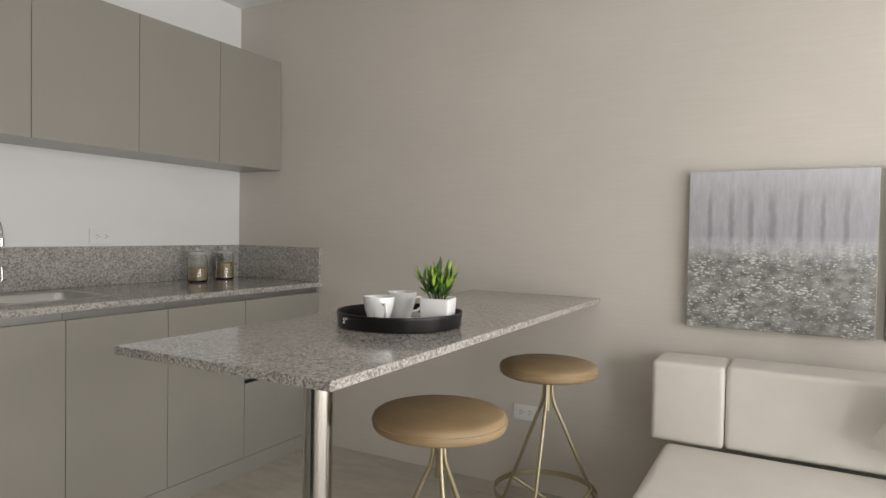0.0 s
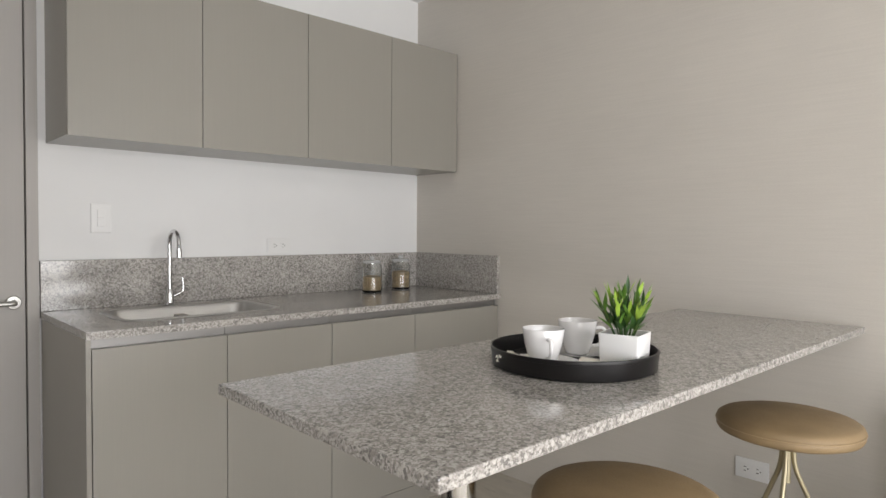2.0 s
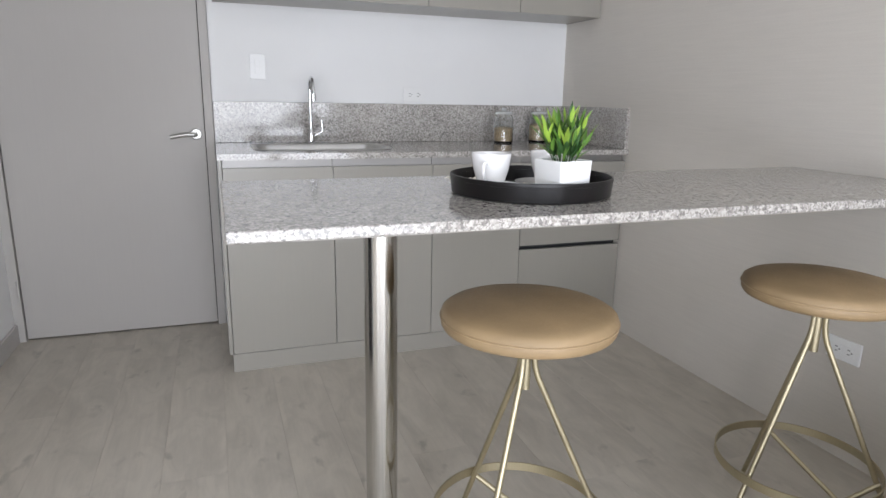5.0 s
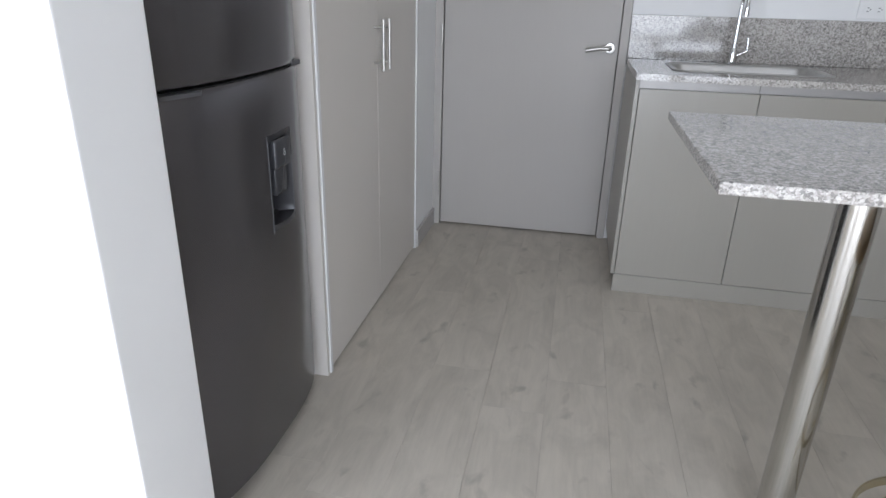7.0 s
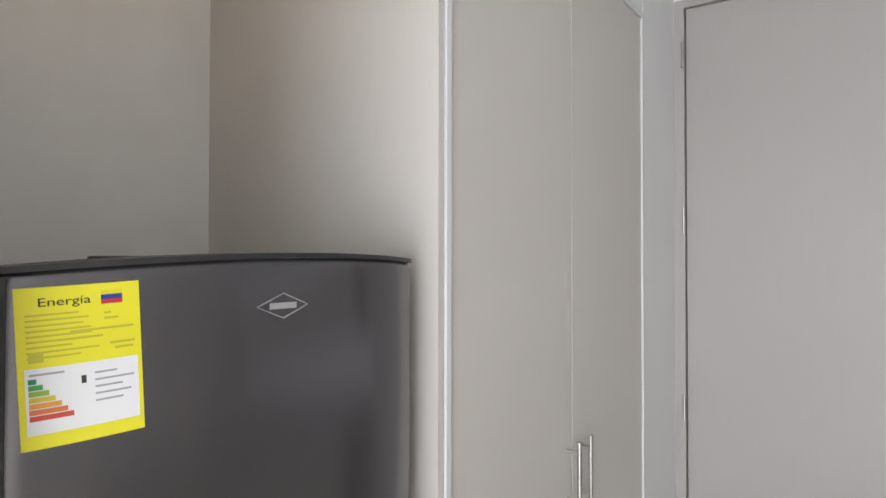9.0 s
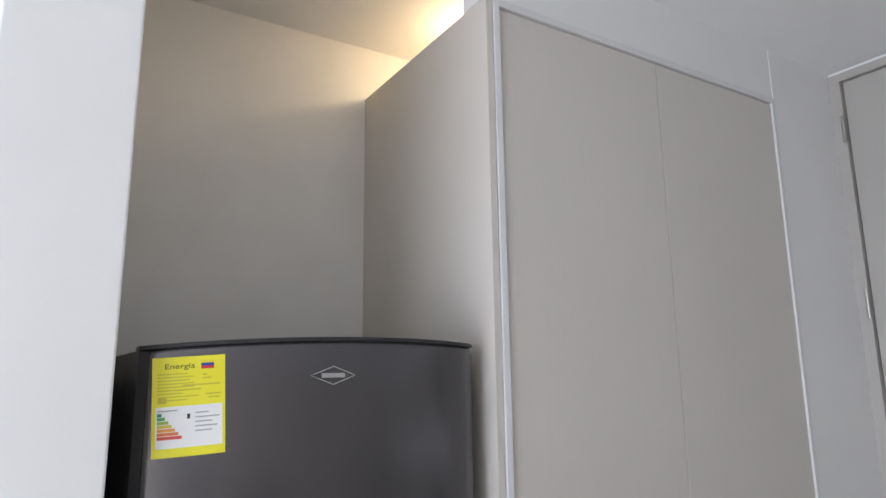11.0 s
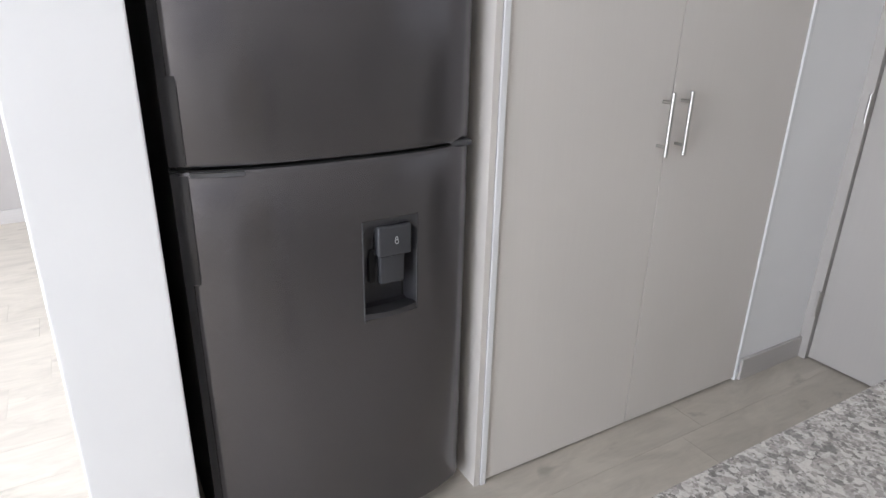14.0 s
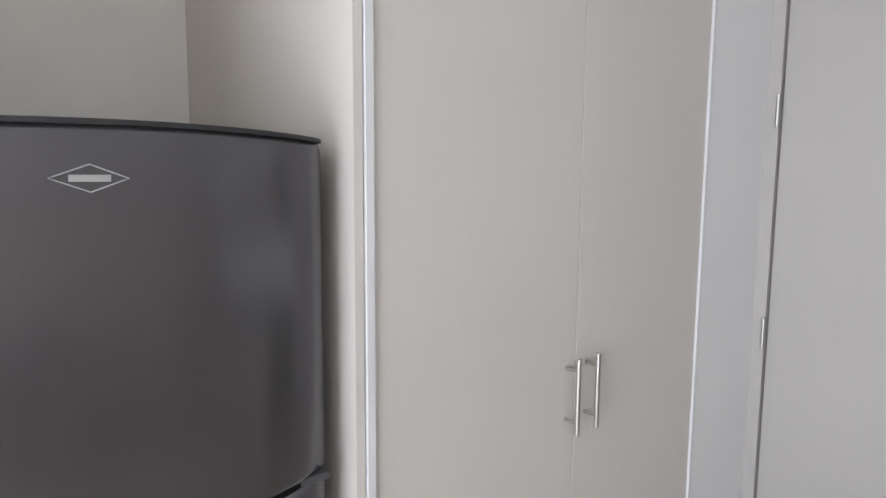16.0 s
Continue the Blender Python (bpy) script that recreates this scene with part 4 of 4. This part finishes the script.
    for (u0, v0), (u1, v1) in zip(corners, corners[1:] + corners[:1]):
        rim += [skin(u0 + (u1 - u0) * i / 6, v0 + (v1 - v0) * i / 6, 0.001) for i in range(6)]
    badge = part("badge", tube(rim, 0.0009, 6, None, True), M_LOGO, up, "silver rhombus badge", True)
    part("badge_bar", pierced([-0.022, -0.01, 0.01, 0.022], [-0.004, 0.004], [], 0.0004, 0.0012, lambda u, v, w: skin(u, v, w)), M_LOGO, badge)

    # energy label on the freezer door
    ly0, ly1, lz0, lz1 = -2.233, -2.126, 1.365, 1.522

    def on(u, v, lift=0.0012):
        y = ly0 + u * (ly1 - ly0) + (0.5 - v) * 0.008
        return loc(front_x(y) + lift, y, lz0 + v * (lz1 - lz0) + (u - 0.5) * 0.0065)

    def patch(name, u0, u1, v0, v1, mat, lift, parent, n=6):
        return part(name, pierced([u0 + (u1 - u0) * i / n for i in range(n + 1)], [v0, v1], [], lift - 0.0003, lift, lambda u, v, w: on(u, v, w)), mat, parent)

    lab = patch("energy_label", 0, 1, 0, 1, M_YELLOW, 0.0012, up, 12)
    lab["label"] = "yellow energy label with a white efficiency chart"
    patch("chart_sheet", 0.05, 0.96, 0.09, 0.50, M_PAPERW, 0.0016, lab, 10)
    k = 1.0 / (ly1 - ly0)
    part("heading", lettering("Energía", 0.0118, lambda u, v: on(0.16 + u * k * 1.28, 0.880 + v / (lz1 - lz0), 0.0017)), M_INK, lab)
    for i, col in enumerate(((0.75, 0.65, 0.03), (0.02, 0.05, 0.30), (0.55, 0.03, 0.05))):
        patch("flag_stripe", 0.66, 0.84, 0.955 - 0.03 * i - 0.03, 0.955 - 0.03 * i, plain("flag_%d" % i, col, 0.5), 0.0017, lab, 4)
    rng = random.Random(3)
    for i in range(9):
        v = 0.822 - i * 0.033
        patch("text_line", 0.07, 0.07 + rng.uniform(0.34, 0.60), v, v + 0.011, M_OLIVE, 0.0017, lab, 4)
    for u0, u1, v in ((0.68, 0.74, 0.80), (0.68, 0.80, 0.765), (0.40, 0.93, 0.70), (0.30, 0.66, 0.655), (0.72, 0.94, 0.60), (0.76, 0.92, 0.565)):
        patch("text_line", u0, u1, v, v + 0.014, M_OLIVE, 0.0019, lab, 3)
    patch("text_block", 0.08, 0.19, 0.535, 0.59, M_OLIVE, 0.0019, lab, 2)
    for i in range(7):
        hue = ((0.02, 0.25, 0.12), (0.08, 0.35, 0.10), (0.30, 0.45, 0.08), (0.62, 0.50, 0.06), (0.70, 0.32, 0.06), (0.65, 0.18, 0.06), (0.60, 0.08, 0.05))[i]
        v = 0.405 - 0.038 * i
        patch("class_bar", 0.07, 0.13 + 0.045 * i, v, v + 0.032, plain("class_%d" % i, hue, 0.5), 0.0019, lab, 4)
    patch("class_mark", 0.47, 0.51, 0.37, 0.42, M_INK, 0.0019, lab, 2)
    for i in range(5):
        patch("text_line", 0.58, 0.58 + rng.uniform(0.14, 0.34), 0.42 - 0.045 * i, 0.432 - 0.045 * i, M_INK2, 0.0019, lab, 3)
    patch("text_line", 0.08, 0.34, 0.455, 0.468, M_INK2, 0.0019, lab, 3)


refrigerator()


# ---- living corner ----
def cushion(x0, x1, y0, y1, z0, z1, r=0.03):
    return box(x0, x1, y0, y1, z0, z1, r, 4)


def sofa():
    o = (-0.48, -3.55, 0)
    s = thing("sofa", "low cream leather sofa against the papered wall", "sofa", at=o)

    def c(*v):
        return cushion(v[0] - o[0], v[1] - o[0], v[2] - o[1], v[3] - o[1], *v[4:])

    part("base", c(-0.86, -0.06, -4.55, -2.61, 0.10, 0.26, 0.015), M_SOFA, s, "", True)
    for y0, y1 in ((-3.57, -2.578), (-4.58, -3.575)):
        part("seat_cushion", c(-0.90, -0.27, y0, y1, 0.262, 0.428, 0.04), M_SOFA, s, "", True)
    part("back_cushion", c(-0.285, -0.045, -2.788, -2.528, 0.430, 0.735, 0.022), M_SOFA, s, "", True)
    for y0, y1 in ((-3.66, -2.79), (-4.54, -3.665)):
        part("back_cushion", c(-0.275, -0.045, y0, y1, 0.430, 0.738, 0.022), M_SOFA, s, "", True)
    for x in (-0.80, -0.12):
        for y in (-4.48, -2.68):
            part("leg", tube([(x - o[0], y - o[1], 0), (x - o[0], y - o[1], 0.10)], [0.014, 0.019], 14), M_NICKEL, s, "", True)


sofa()


def pillow(at, rx, ry, rz, spin):
    p = thing("throw_pillow", "cream fabric throw pillow on the sofa", "pillow", at=at)
    bm = bmesh.new()
    n, h = 16, 0.21
    sides = []
    for sgn in (1, -1):
        grid = []
        for i in range(n + 1):
            row = []
            for j in range(n + 1):
                u, v = 2 * i / n - 1, 2 * j / n - 1
                puff = 0.07 * ((1 - u ** 4) * (1 - v ** 4)) ** 0.6
                pinch = 1 - 0.07 * (1 - abs(u) ** 2) * abs(v) ** 3 - 0.07 * (1 - abs(v) ** 2) * abs(u) ** 3
                row.append(bm.verts.new((u * h * pinch, v * h * pinch, sgn * puff)))
            grid.append(row)
        sides.append(grid)
        for i in range(n):
            for j in range(n):
                bm.faces.new([grid[i][j], grid[i + 1][j], grid[i + 1][j + 1], grid[i][j + 1]])
    bmesh.ops.remove_doubles(bm, verts=bm.verts, dist=1e-5)
    part("cover", bm, M_PILLOW, p, "", True)
    p.matrix_basis = pose(*at, rx, ry, rz) @ Matrix.Rotation(radians(spin), 4, "Z")


pillow((-0.40, -3.475, 0.688), 0, 68, 8, 14)


def canvas(y0, y1, z0, z1, label):
    p = thing("canvas_painting", label, "painting", "canvas paintings", "", (-0.003, (y0 + y1) / 2, z0))
    w = (y1 - y0) / 2
    part("stretcher", box(-0.030, 0, -w, w, 0, z1 - z0, 0.003), M_CANVAS_SIDE, p)
    part("painted_face", box(-0.0335, -0.0305, -w + 0.001, w - 0.001, 0.001, z1 - z0 - 0.001, 0.001), M_CANVAS, p)


canvas(-3.263, -2.614, 0.848, 1.480, "grey painting of a misty wood over white flowers")
canvas(-3.943, -3.293, 0.848, 1.480, "grey painting of a misty wood, hung beside another")


# ---- floor planks ----
def plank_floor():
    rng = random.Random(11)
    W, L, gap = 0.192, 1.22, 0.0002
    x, count = 0.0, 0
    shared = {}
    while x > XW:
        x0 = max(XW, x - W)
        y = 0.2 if x0 > -3.65 else -2.294
        first = rng.uniform(0.25, 1.0) * L
        while y > YS:
            y1 = max(YS, y - first)
            first = L
            size = (round(x - x0, 3), round(y - y1, 3))
            if size not in shared:
                bm = box(-size[0] / 2 + gap, size[0] / 2 - gap, -size[1] / 2 + gap, size[1] / 2 - gap, -0.012, 0.0, 0.0004, 1)
                ob = part("plank", bm, M_PLANK, floor)
                shared[size] = ob.data
            else:
                ob = new("plank", shared[size])
                ob.parent = floor
            ob.location = ((x + x0) / 2, (y + y1) / 2, 0)
            count += 1
            y = y1
        x = x0


plank_floor()
